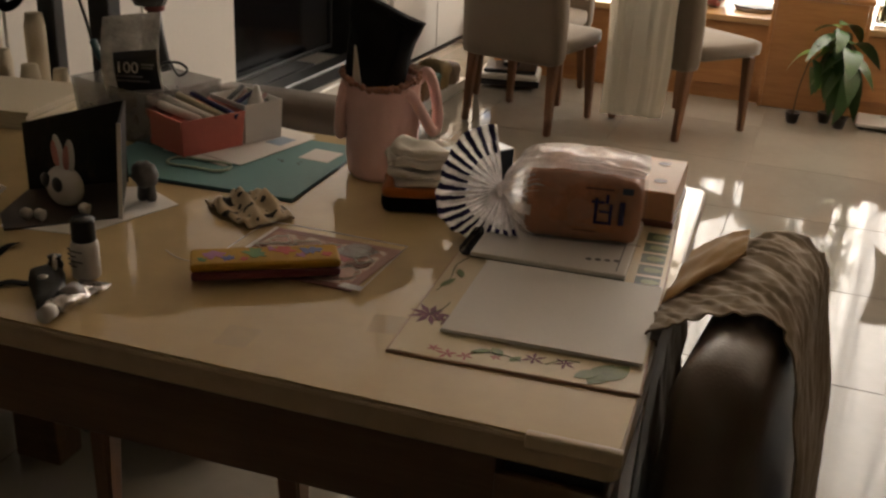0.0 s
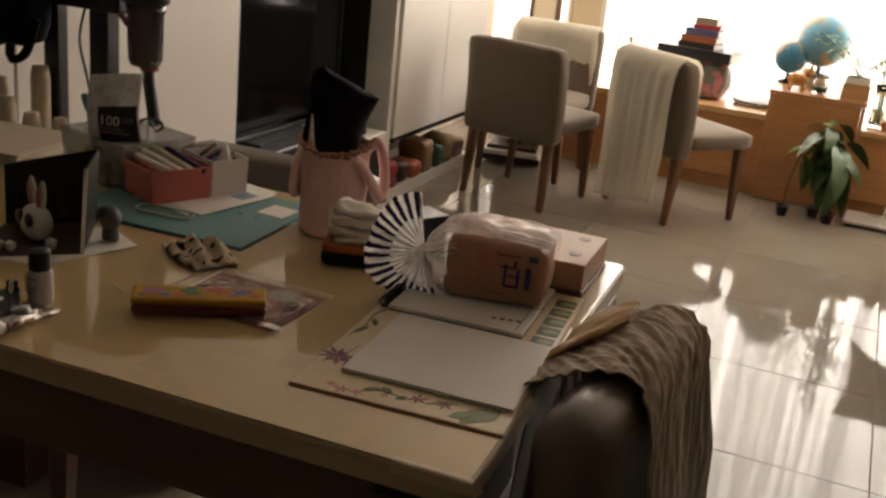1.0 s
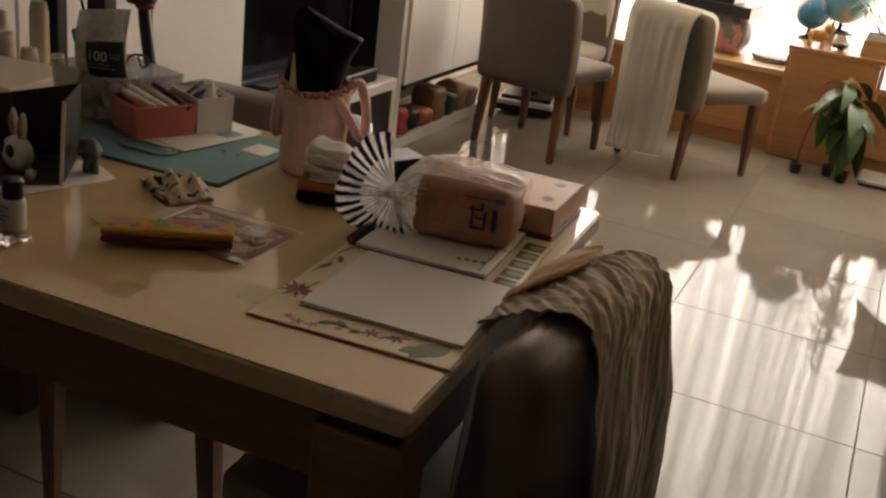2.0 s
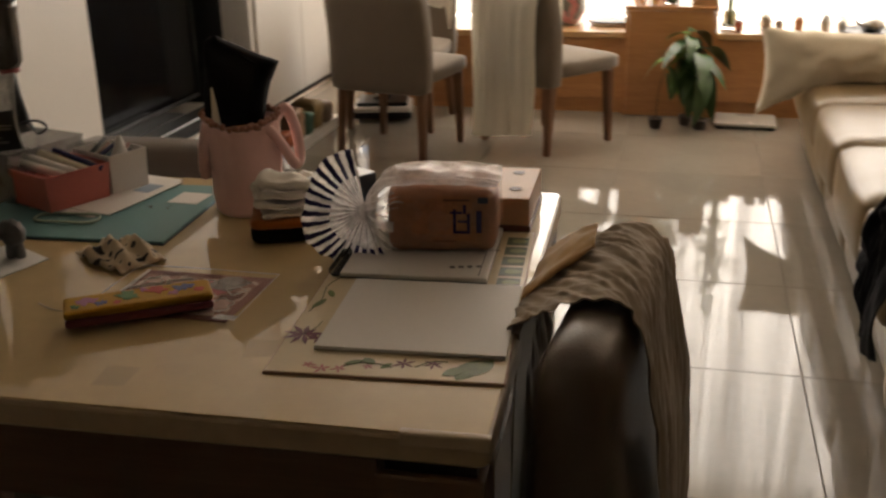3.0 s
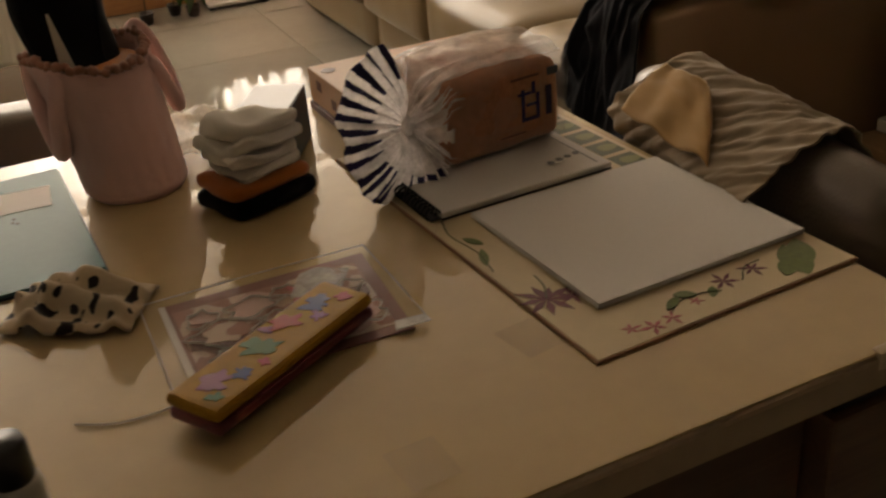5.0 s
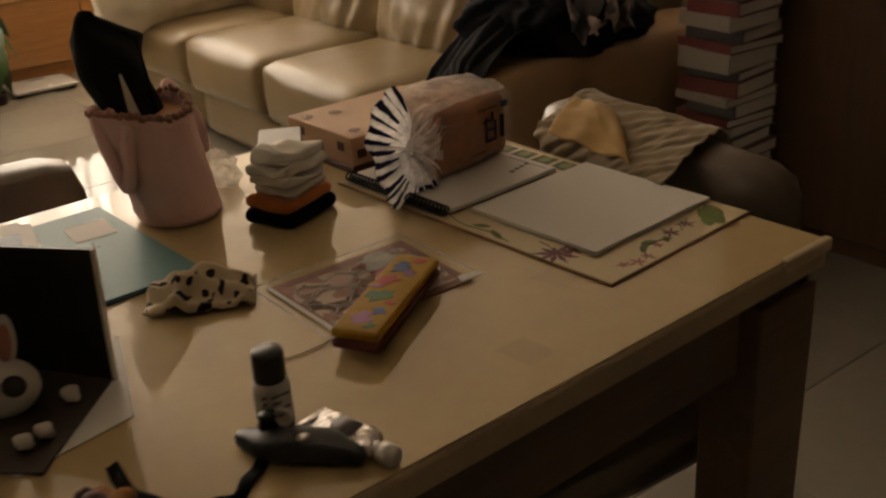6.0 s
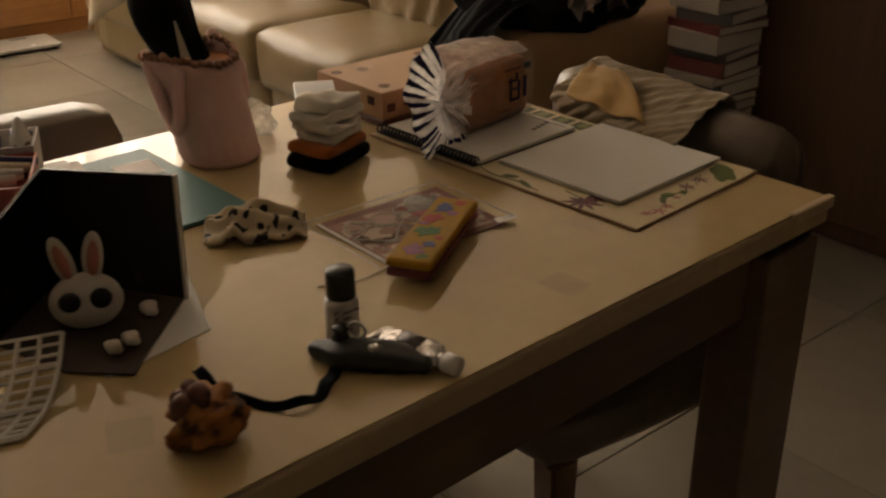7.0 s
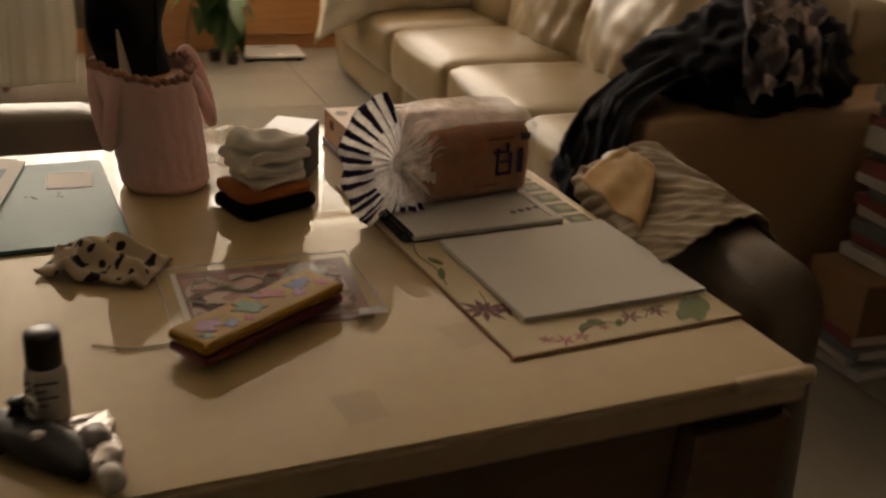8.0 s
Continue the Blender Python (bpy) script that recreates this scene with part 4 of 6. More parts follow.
# pen box: open coral tray with a white sleeve
pb = thing("pen_box", (-0.992, 1.072, TZ + 0.0074), "coral cardboard pen box, open and full of pens", "box", rz=-24)


def tray(x0, x1, y0, y1, h, t=0.0022, flare=0.004):
    """An open box with flared walls, one closed skin."""
    bm = bmesh.new()
    rings = []
    for i, z, f in ((0, 0, 0), (0, h, flare), (t, h, flare), (t, t, 0)):
        rings.append([bm.verts.new(p) for p in ((x0 + i - f, y0 + i - f, z), (x1 - i + f, y0 + i - f, z), (x1 - i + f, y1 - i + f, z), (x0 + i - f, y1 - i + f, z))])
    for a, b in zip(rings, rings[1:]):
        for i in range(4):
            j = (i + 1) % 4
            bm.faces.new((a[i], a[j], b[j], b[i]))
    bm.faces.new(rings[0][::-1])
    bm.faces.new(rings[-1])
    return bm


part("tray", tray(-0.05, 0.044, -0.085, 0.02, 0.055), M_RED, pb, "coral red tray")
part("sleeve", tray(-0.047, 0.043, 0.027, 0.095, 0.062, 0.002, 0.002), M_PAPER, pb, "white card sleeve")
for i, (y, m, r) in enumerate(((-0.062, M_PAPER, 0.007), (-0.045, M_PAPER, 0.0075), (-0.024, M_CREAMPAPER, 0.006), (-0.006, M_NAVY, 0.005))):
    part("pen", tube([(-0.072 + 0.012 * i, y - 0.01, 0.062 + 0.003 * i), (0.03 + 0.006 * i, y + 0.015, 0.048)], r, 8), m, pb, smooth=True)
for i in range(7):
    x = -0.03 + 0.012 * i
    part("pen", tube([(x, 0.01, 0.03), (x + 0.02 * math.sin(i * 2), 0.075, 0.066 + 0.005 * math.cos(i))], 0.004, 6), (M_BLACK, M_NAVY, M_SPOT, M_DKBLUE)[i % 4], pb, smooth=True)
part("glue_tip", lathe([(0.012, 0.0), (0.013, 0.03), (0.009, 0.038), (0.004, 0.055), (0, 0.058)], 12, (0.028, 0.06, 0.03)), M_PAPER, pb, "white nozzle tip", smooth=True)
part("black_case", block(-0.11, -0.056, -0.05, 0.07, 0, 0.024, 0.003, 2), M_BLACK, pb)

# clear storage tub with odds and ends, and a labelled pouch
tub = thing("storage_tub", (-1.135, 1.10, TZ), "clear plastic tub holding cables and packets", "storage tub", rz=-14)
M_TUB = film_plastic("tub_plastic", (0.34, 0.33, 0.32), 0.45, 0.2, 6)
part("tub", tray(-0.085, 0.085, -0.07, 0.07, 0.085, 0.003, 0.006), M_TUB, tub)
part("contents", roughen(puffy(-0.072, 0.07, -0.055, 0.055, 0.004, 0.06, 0.02, 0.0, 8), 40, 0.012, 3), surface("mixed_packets", (0.16, 0.14, 0.13), 0.4, 0.8, 60, 120), tub, smooth=True)
part("teal_cable", tube(curve([(-0.10, -0.02, 0.13), (-0.07, -0.03, 0.11), (-0.045, -0.02, 0.095), (-0.01, -0.03, 0.1)], 6), 0.007, 8), surface("teal_rubber", (0.04, 0.12, 0.15), 0.4), tub, smooth=True)
part("packet", roughen(puffy(-0.08, -0.02, -0.04, 0.03, 0.05, 0.1, 0.02, 0.0, 6), 50, 0.008, 5), M_CLEAR, tub, "clear crinkled packet", smooth=True)
for pts in (((0.02, 0.0, 0.08), (0.05, -0.01, 0.115), (0.10, -0.02, 0.128), (0.12, -0.02, 0.12), (0.10, -0.02, 0.108), (0.06, 0.0, 0.118), (0.03, 0.02, 0.11)), ((-0.1, 0.0, 0.135), (-0.07, 0.01, 0.138), (-0.03, 0.0, 0.12), (-0.06, 0.01, 0.105), (-0.09, 0.02, 0.11))):
    part("black_cord", tube(curve(pts, 7), 0.0022, 6), M_BLACK, tub, smooth=True)
lp = thing("label_pouch", (-1.118, 1.05, TZ + 0.058), "frosted resealable pouch with a dark printed label", "pouch", rz=18)
M_FROST = film_plastic("frosted_film", (0.60, 0.58, 0.55), 0.85)
part("film", sheet(8, 12, lambda u, v: (-0.045 + 0.09 * u, 0.006 * math.sin(3 * u) - 0.022 * math.sin(math.pi * v), 0.13 * v + 0.012 * u), 0.002), M_FROST, lp, smooth=True)
part("label", sheet(6, 6, lambda u, v: (-0.026 + 0.068 * u, 0.006 * math.sin(3 * (0.2 + 0.75 * u)) - 0.022 * math.sin(math.pi * (0.1 + 0.5 * v)) - 0.0022, 0.013 + 0.065 * v + 0.012 * (0.2 + 0.75 * u)), 0.0005), M_BLACK, lp, "black label")
fc = bpy.data.curves.new("number", "FONT")
fc.body, fc.size, fc.extrude = "100", 0.024, 0.0003
tmp = bpy.data.objects.new("number", fc)
scene.collection.objects.link(tmp)
bpy.context.view_layer.update()
num_me = bpy.data.meshes.new_from_object(tmp.evaluated_get(bpy.context.evaluated_depsgraph_get()))
bpy.data.objects.remove(tmp)
num_me.materials.clear()
num_me.materials.append(M_PAPER)
num = new("printed_number", num_me)
num.parent = lp
num.matrix_basis = pose(-0.022, -0.0265, 0.052, 90, 0, 2)
bm = bmesh.new()
for x0, x1, z in ((0.018, 0.038, 0.064), (0.018, 0.036, 0.059), (-0.02, 0.02, 0.045), (-0.02, 0.03, 0.038)):
    block(x0, x1, -0.0262, -0.0255, z, z + 0.003, bm=bm)
part("printed_bars", bm, M_GREYCLAY, lp)

# standing picture card with a clay rabbit and pebbles before it
cd = thing("picture_card", (-0.926, 0.744, TZ), "dark printed card standing open on the table", "card", rz=124)


def upright(points, y0, y1, lean=0.05):
    """A standing board with the outline points (x, z)."""
    bm = bmesh.new()
    fa = [bm.verts.new((x, y1 - lean * z, z)) for x, z in points]
    fb = [bm.verts.new((x, y0 - lean * z, z)) for x, z in points]
    bm.faces.new(fa)
    bm.faces.new(fb[::-1])
    for i in range(len(points)):
        j = (i + 1) % len(points)
        bm.faces.new((fa[j], fa[i], fb[i], fb[j]))
    bmesh.ops.recalc_face_normals(bm, faces=bm.faces)
    return bm


part("back_panel", upright([(0.0, 0.001), (0.142, 0.001), (0.142, 0.118), (0.0, 0.126)], -0.002, 0.001), M_DARKCARD, cd, "dark woodland-printed panel")
wing = part("side_panel", upright([(0.0, 0.001), (0.13, 0.001), (0.13, 0.095), (0.0, 0.118)], -0.002, 0.001, 0.0), M_DARKCARD, cd, "dark woodland-printed panel")
wing.matrix_basis = pose(0.142, -0.004, 0, 0, 0, 100)
part("base_panel", plate([(0.0, 0.002), (0.138, 0.002), (0.118, 0.125), (0.03, 0.148), (-0.028, 0.135)], 0.0012, 0.0028), M_BROWNCARD, cd, "brown base panel")
part("side_edge", upright([(-0.003, 0.0), (-0.0005, 0.0), (-0.0005, 0.126), (-0.003, 0.126)], -0.003, 0.002), M_PAPER, cd, "pale cut edge")
part("under_sheet", plate([(0.043, -0.072), (0.12, -0.03), (0.12, 0.11), (-0.01, 0.142), (-0.051, 0.046)], 0.0, 0.001), M_PAPER, cd, "white sheet below")
bm = bmesh.new()
bmesh.ops.create_uvsphere(bm, u_segments=28, v_segments=16, radius=1)
for v in bm.verts:
    v.co = Vector((v.co.x * 0.0325, v.co.y * 0.020, max(0.0, 0.024 + v.co.z * 0.027)))
for sx, ang in ((-0.015, 14), (0.011, -8)):
    for k, (w, l, y, idx) in enumerate(((0.0095, 0.0255, 0.0, 0), (0.0055, 0.0185, -0.004, 1))):
        before = set(bm.faces)
        r = bmesh.ops.create_uvsphere(bm, u_segments=12, v_segments=10, radius=1)
        for v in r["verts"]:
            v.co = Vector((v.co.x * w, v.co.y * 0.005 + y, v.co.z * l))
        bmesh.ops.transform(bm, matrix=Matrix.Translation((sx, 0.004, 0.064)) @ Matrix.Rotation(radians(-ang), 4, "Y"), verts=r["verts"])
        for f in set(bm.faces) - before:
            f.material_index = idx
for sx in (-0.014, 0.013):
    before = set(bm.faces)
    r = bmesh.ops.create_uvsphere(bm, u_segments=12, v_segments=10, radius=1)
    for v in r["verts"]:
        v.co = Vector((v.co.x * 0.010 + sx, v.co.y * 0.005 - 0.0178, v.co.z * 0.010 + 0.033))
    for f in set(bm.faces) - before:
        f.material_index = 2
solid("rabbit_ornament", bm, [M_CLAYWHITE, M_CLAYPINK, M_BLACK], (-1.016, 0.752, TZ + 0.003), "white clay rabbit head ornament with pink ears", "ornament", rz=-20, smooth=True)
for x, y, s in ((-0.968, 0.730, 0.0085), (-1.022, 0.686, 0.0078), (-1.004, 0.690, 0.0080)):
    bm = bmesh.new()
    bmesh.ops.create_icosphere(bm, subdivisions=2, radius=s)
    bmesh.ops.translate(bm, verts=bm.verts, vec=(0, 0, s))
    solid("clay_pebble", roughen(bm, 120, s * 0.4, x), M_CLAYWHITE, (x, y, TZ + 0.003), "small white clay pebble on the brown card", "ornament", "clay pebbles", smooth=True)
# small grey figurine beside the card
bm = bmesh.new()
bmesh.ops.create_icosphere(bm, subdivisions=3, radius=1)
for v in bm.verts:
    k = 1 + 0.25 * noise.noise(v.co * 3)
    v.co = Vector((v.co.x * 0.019 * k, v.co.y * 0.015 * k, 0.036 + v.co.z * 0.018 * k))
lathe([(0.006, 0.0), (0.007, 0.004), (0.0055, 0.02), (0.006, 0.026)], 10, (-0.006, 0, 0), bm)
lathe([(0.006, 0.0), (0.007, 0.004), (0.0055, 0.02), (0.006, 0.026)], 10, (0.007, 0.002, 0), bm)
solid("grey_figurine", bm, M_GREYCLAY, (-0.937, 0.815, TZ + 0.001), "small lumpy grey figurine on two stubby legs", "figurine", smooth=True)

# white perforated plastic strip, curled up at one end
gr = thing("plastic_grid", (-1.106, 0.662, TZ), "white perforated plastic strip curled on the table", "plastic grid", rz=-28)
bm = bmesh.new()


def strip(u, v):
    return Vector((-0.026 + 0.052 * u - 0.022 * (1 - v) ** 2, -0.058 + 0.10 * v + 0.008 * u, 0.003 + 0.05 * max(0, v - 0.3) ** 1.2))


for i in range(4):
    part("long_bar", tube([strip(i / 3, k / 12) for k in range(13)], 0.0022, 5), M_PAPER, gr)
for k in range(12):
    part("cross_bar", tube([strip(u / 4, k / 11) for u in range(5)], 0.0017 if k % 4 else 0.0032, 5), M_PAPER, gr)

# spotted folded cloth
M_SPOTCLOTH = fabric("spotted_cotton", (0.62, 0.50, 0.34), 0.08, spots=((0.025, 0.018, 0.016), 78, 0.58))
bm = sheet(40, 24, lambda u, v: (-0.055 + 0.11 * u, (-0.04 + 0.085 * v) * (0.75 + 0.25 * math.sin(2.6 * u + 0.4)), 0.004 + 0.014 * math.sin(math.pi * u) ** 0.6 * math.sin(math.pi * v) ** 0.6 * (1 + 0.6 * math.sin(v * 16 + 3 * u)) + max(0, wob((u, v, 0), 5, 0.016, 4))), 0.003)
solid("spotted_cloth", bm, M_SPOTCLOTH, (-0.793, 0.838, TZ), "crumpled beige cloth with black spots", "cloth", rz=-30, smooth=True)

# printed postcard in a clear sleeve
pc = thing("postcard", (-0.651, 0.744, TZ), "pink-brown picture postcard in a clear sleeve", "postcard", rz=0.5)
M_CARDART = fabric("postcard_art", (0.36, 0.17, 0.12), 0.35, weave=200, rough=0.5, spots=((0.62, 0.48, 0.38), 48, 0.52))
M_CARDFRAME = surface("card_frame_print", (0.25, 0.10, 0.075), 0.45, 0.25, 30, 160)
M_PALEPINK = surface("pale_pink_print", (0.56, 0.36, 0.30), 0.45, 0.2, 40, 160)
part("card", plate([(-0.083, -0.066), (0.082, -0.070), (0.090, 0.064), (-0.084, 0.064)], 0.0, 0.0012), M_CARDFRAME, pc)
part("picture", plate([(-0.075, -0.056), (0.072, -0.058), (0.078, 0.050), (-0.076, 0.050)], 0.0013, 0.0016), M_CARDART, pc, "pale figured print")
part("border", plate([(-0.0845, -0.066), (-0.0785, -0.066), (-0.0795, 0.063), (-0.0845, 0.063)], 0.0017, 0.0020), M_PAPER, pc)
for i, (x, y, r, m) in enumerate(((-0.045, -0.005, 0.024, M_SPOT), (-0.02, 0.022, 0.020, M_PALEPINK), (0.03, 0.022, 0.018, M_PINK_PRINT), (-0.056, 0.030, 0.012, M_PALEPINK), (0.05, -0.03, 0.020, M_PALEPINK), (0.0, -0.03, 0.022, M_CARDFRAME), (-0.044, -0.004, 0.017, M_CARDART), (0.062, 0.0, 0.012, M_SPOT))):
    part("picture_patch", blob(x, y, r, 0.0017, 0.0020 + 0.0001 * i, i * 1.3, 16, 1.2, 0.8, i, 0.6), m, pc)
for i, (x, y, r, q) in enumerate(((-0.045, -0.004, 0.026, 0.7), (-0.018, 0.024, 0.022, 0.6), (-0.058, 0.026, 0.012, 1.0), (0.012, 0.032, 0.013, 0.8), (-0.05, -0.038, 0.014, 0.7), (0.058, -0.03, 0.016, 1.0), (0.060, 0.012, 0.011, 0.9), (-0.005, -0.004, 0.012, 0.8))):
    line = [(x + r * (1 + 0.25 * math.sin(3 * a + i) + 0.12 * math.sin(7 * a)) * math.cos(a), y + q * r * (1 + 0.25 * math.cos(4 * a + i)) * math.sin(a), 0.0030 + 0.0001 * i) for a in [6.28318 * k / 30 for k in range(31)]]
    part("white_outline", tube(line, 0.0009, 4), M_PAPER, pc)
part("clear_sticker", plate([(0.012, 0.018), (0.052, 0.008), (0.070, 0.040), (0.046, 0.056), (0.030, 0.052)], 0.0036, 0.0040), film_plastic("sticker_film", (0.85, 0.82, 0.78), 0.45, 0.1), pc, "cloudy clear sticker")
part("sleeve", sheet(28, 20, lambda u, v: (-0.098 + 0.192 * u, -0.072 + 0.142 * v, 0.0044 + max(0, wob((u, v, 0), 9, 0.006, 2)) + 0.0016 * abs(wob((u, v, 0), 26, 1.0, 5))), 0.0003), film_plastic("sleeve_film", (0.9, 0.88, 0.85), 0.025, 0.06), pc, "creased clear sleeve", smooth=True)
# the glint on the folded corner is put in as whitish film
part("sleeve_corner_glint", plate([(0.066, -0.072), (0.094, -0.073), (0.094, -0.062), (0.070, -0.060)], 0.0050, 0.0056), film_plastic("corner_glint_film", (0.92, 0.90, 0.88), 0.7, 0.08), pc, "folded sleeve corner with its glint painted as white film")
# thin white lines paint the glints along the sleeve's edges
for a, b in (((-0.098, -0.072), (-0.098, 0.07)), ((-0.098, 0.07), (0.094, 0.07)), ((0.094, -0.072), (0.094, 0.07))):
    part("sleeve_edge_glint", tube([(a[0], a[1], 0.0048), ((a[0] + b[0]) / 2, (a[1] + b[1]) / 2, 0.0056), (b[0], b[1], 0.0048)], 0.0006, 4), M_STRIPEWHITE, pc)
# string loop by the card
solid("string", tube(curve([(0, 0, 0.0012), (0.03, -0.014, 0.0012), (0.07, -0.012, 0.0012), (0.10, 0.006, 0.0012)], 8), 0.0009, 5), M_CREAMPAPER, (-0.815, 0.682, TZ), "thin pale string lying on the table", "string")

# tin pencil case
tc = thing("pencil_tin", (-0.674, 0.673, TZ + 0.0058), "yellow tin pencil case with painted blots, dark red base", "pencil case", rz=32.5)
part("base", block(-0.083, 0.083, -0.024, 0.024, 0.0, 0.010, 0.005, 3), M_TINBASE, tc, "dark red lower half")
part("lid", block(-0.0835, 0.0835, -0.0245, 0.0245, 0.0105, 0.021, 0.006, 3), M_YELLOW, tc, "yellow lid")
cols = [surface("lilac_blot", (0.38, 0.15, 0.27), 0.5), surface("green_blot", (0.09, 0.20, 0.055), 0.5), surface("red_blot", (0.48, 0.07, 0.05), 0.5), surface("blue_blot", (0.10, 0.12, 0.28), 0.5)]
for i, (x, y, r, c) in enumerate(((-0.06, 0.004, 0.014, 0), (-0.045, -0.009, 0.009, 3), (-0.012, 0.002, 0.015, 1), (0.022, 0.008, 0.013, 2), (0.042, -0.008, 0.008, 0), (0.055, 0.006, 0.015, 3), (0.074, -0.008, 0.007, 2), (-0.026, -0.014, 0.006, 2), (0.008, 0.015, 0.006, 0), (-0.075, -0.012, 0.006, 1))):
    part("painted_blot", blob(x * 0.94, y * 0.9, r * 0.88, 0.0211, 0.0215, i * 2.1, 22, 1, 0.8, i, 0.9), cols[c], tc)
bm = tube([(-0.07, -0.0248, 0.0103), (0.07, -0.0248, 0.0103)], 0.0012, 5)
part("seam", bm, M_TINBASE, tc)

# glue bottle
gl = thing("glue_bottle", (-0.851, 0.585, TZ), "small white bottle with a black cap", "bottle")
part("bottle", lathe([(0, 0), (0.0145, 0), (0.0155, 0.002), (0.0155, 0.036), (0.0145, 0.041), (0.0125, 0.043), (0, 0.043)], 24), surface("white_bottle", (0.55, 0.52, 0.48), 0.35, 0.06), gl, smooth=True)
part("cap", lathe([(0.0, 0.043), (0.0128, 0.043), (0.0132, 0.045), (0.0132, 0.066), (0.0122, 0.069), (0, 0.0695)], 24), M_BLACK, gl, "black ribbed cap", smooth=True)
bm = bmesh.new()
for i, z in enumerate((0.033, 0.027, 0.021, 0.015)):
    for k in range(3 - i % 2):
        a = -2.4 + 0.55 * k
        block(0.0148 * math.cos(a) - 0.004, 0.0148 * math.cos(a) + 0.004, 0.0158 * math.sin(a) - 0.0004, 0.0158 * math.sin(a) + 0.0004, z, z + 0.0018, bm=bm)
part("printed_bars", bm, M_GREYCLAY, gl)

# black leather fob with metal ring, strap and a foil packet
fob = thing("key_fob", (-0.858, 0.531, TZ), "black leather key fob with a long black ribbon", "key fob", rz=-58)
bm = puffy(-0.058, 0.05, -0.017, 0.017, 0.0, 0.019, 0.009, 0.002, 9)
for v in bm.verts:
    k = 1 - 0.75 * max(0, (abs(v.co.x + 0.004) - 0.02) / 0.04)
    v.co.y = v.co.y * k + 0.004 * math.sin(v.co.x * 60)
    v.co.z *= 0.5 + 0.5 * k
part("body", roughen(bm, 60, 0.003, 4), M_BLACKRUBBER, fob, smooth=True)
part("ring", tube([(-0.016 + 0.008 * math.cos(a), 0.006, 0.028 + 0.008 * math.sin(a)) for a in [6.28318 * i / 20 for i in range(21)]], 0.0015, 6), M_METAL, fob, smooth=True)
part("stud", lathe([(0.0055, 0), (0.0055, 0.003), (0.003, 0.0045), (0, 0.0048)], 12, (0.004, -0.004, 0.018)), M_METAL, fob, smooth=True)
part("knob", lathe([(0.007, 0), (0.009, 0.006), (0.006, 0.012), (0.008, 0.016), (0, 0.018)], 12, (-0.03, 0.004, 0.014)), M_BLACK, fob, smooth=True)
rib = curve([(-0.978, 0.618, 0), (-0.98, 0.585, 0), (-0.973, 0.553, 0), (-0.95, 0.52, 0), (-0.925, 0.516, 0), (-0.905, 0.53, 0), (-0.882, 0.548, 0)], 8)


def ribbon(u, v):
    i = min(len(rib) - 2, int(u * (len(rib) - 1)))
    p = rib[i].lerp(rib[i + 1], u * (len(rib) - 1) - i)
    d = (rib[i + 1] - rib[i]).normalized()
    n = Vector((-d.y, d.x, 0))
    tw = 0.5 + 0.5 * math.sin(u * 9)
    return p + n * (0.012 * (v - 0.5) * (0.5 + 0.5 * tw)) + Vector((0, 0, 0.002 + 0.008 * abs(v - 0.2) * (1 - tw) + 0.002 * math.sin(u * 25)))


solid("ribbon", sheet(48, 4, ribbon, 0.0012), M_BLACKCLOTH, (0, 0, TZ), "black cloth ribbon twisting across the table", "ribbon", smooth=True)
tb = thing("paint_tube", (-0.821, 0.520, TZ), "crumpled silver foil paint tube beside the key fob", "paint tube", rz=-81)
bm = puffy(-0.046, 0.030, -0.015, 0.015, 0, 0.015, 0.006, 0.001, 11)
for v in bm.verts:
    k = (v.co.x + 0.046) / 0.076
    v.co.z *= 0.18 + 0.82 * min(1, 1.3 * k)
    v.co.y *= 1.25 - 0.45 * k
for v in roughen(bm, 75, 0.005, 6).verts:
    v.co.z = max(0, v.co.z)
part("body", bm, M_FOIL, tb, smooth=True)
part("crimp", block(-0.053, -0.046, -0.019, 0.019, 0.0, 0.0028, 0.0006, 1), M_FOIL, tb)
part("neck", tube([(0.029, 0, 0.008), (0.036, 0, 0.008)], 0.006, 12), M_FOIL, tb, smooth=True)
part("cap", tube([(0.036, 0, 0.0085), (0.050, 0, 0.0085)], 0.0085, 14), M_PAPER, tb, "white screw cap", smooth=True)
part("printed_band", tube([(-0.012, 0, 0.0078), (0.006, 0, 0.0080)], 0.0118, 16), surface("grey_print", (0.30, 0.27, 0.27), 0.4, 0.3, 40, 150), tb, smooth=True)

# orange peel clump
bm = bmesh.new()
bmesh.ops.create_icosphere(bm, subdivisions=4, radius=1)
for v in bm.verts:
    k = 1 + 0.45 * noise.noise(v.co * 1.9 + Vector((2, 5, 1))) + 0.18 * noise.noise(v.co * 6)
    v.co = Vector((v.co.x * 0.030 * k, v.co.y * 0.026 * k, max(0, 0.019 + v.co.z * 0.021 * k)))
om, ot, op = shader("dried_peel")
ov = coords(ot)
oc = ramp(ot, noise_tex(ot, ov, 55, 3), [(0.38, (0.08, 0.03, 0.015)), (0.5, (0.36, 0.13, 0.02)), (0.7, (0.46, 0.19, 0.03))])
ot.links.new(oc, op.inputs["Base Color"])
op.inputs["Roughness"].default_value = 0.6
bumped(ot, op, noise_tex(ot, ov, 120, 4), 0.6, 0.002)
peel = thing("dried_flower", (-1.015, 0.527, TZ), "dried orange flower head with a dark centre", "dried flower")
part("petals", bm, om, peel, smooth=True)
bm = bmesh.new()
for i in range(9):
    bmesh.ops.create_icosphere(bm, subdivisions=2, radius=0.006 + 0.004 * rnd.random(), matrix=Matrix.Translation((-0.008 + 0.022 * (rnd.random() - 0.5), 0.022 * (rnd.random() - 0.5), 0.036 + 0.008 * rnd.random())))
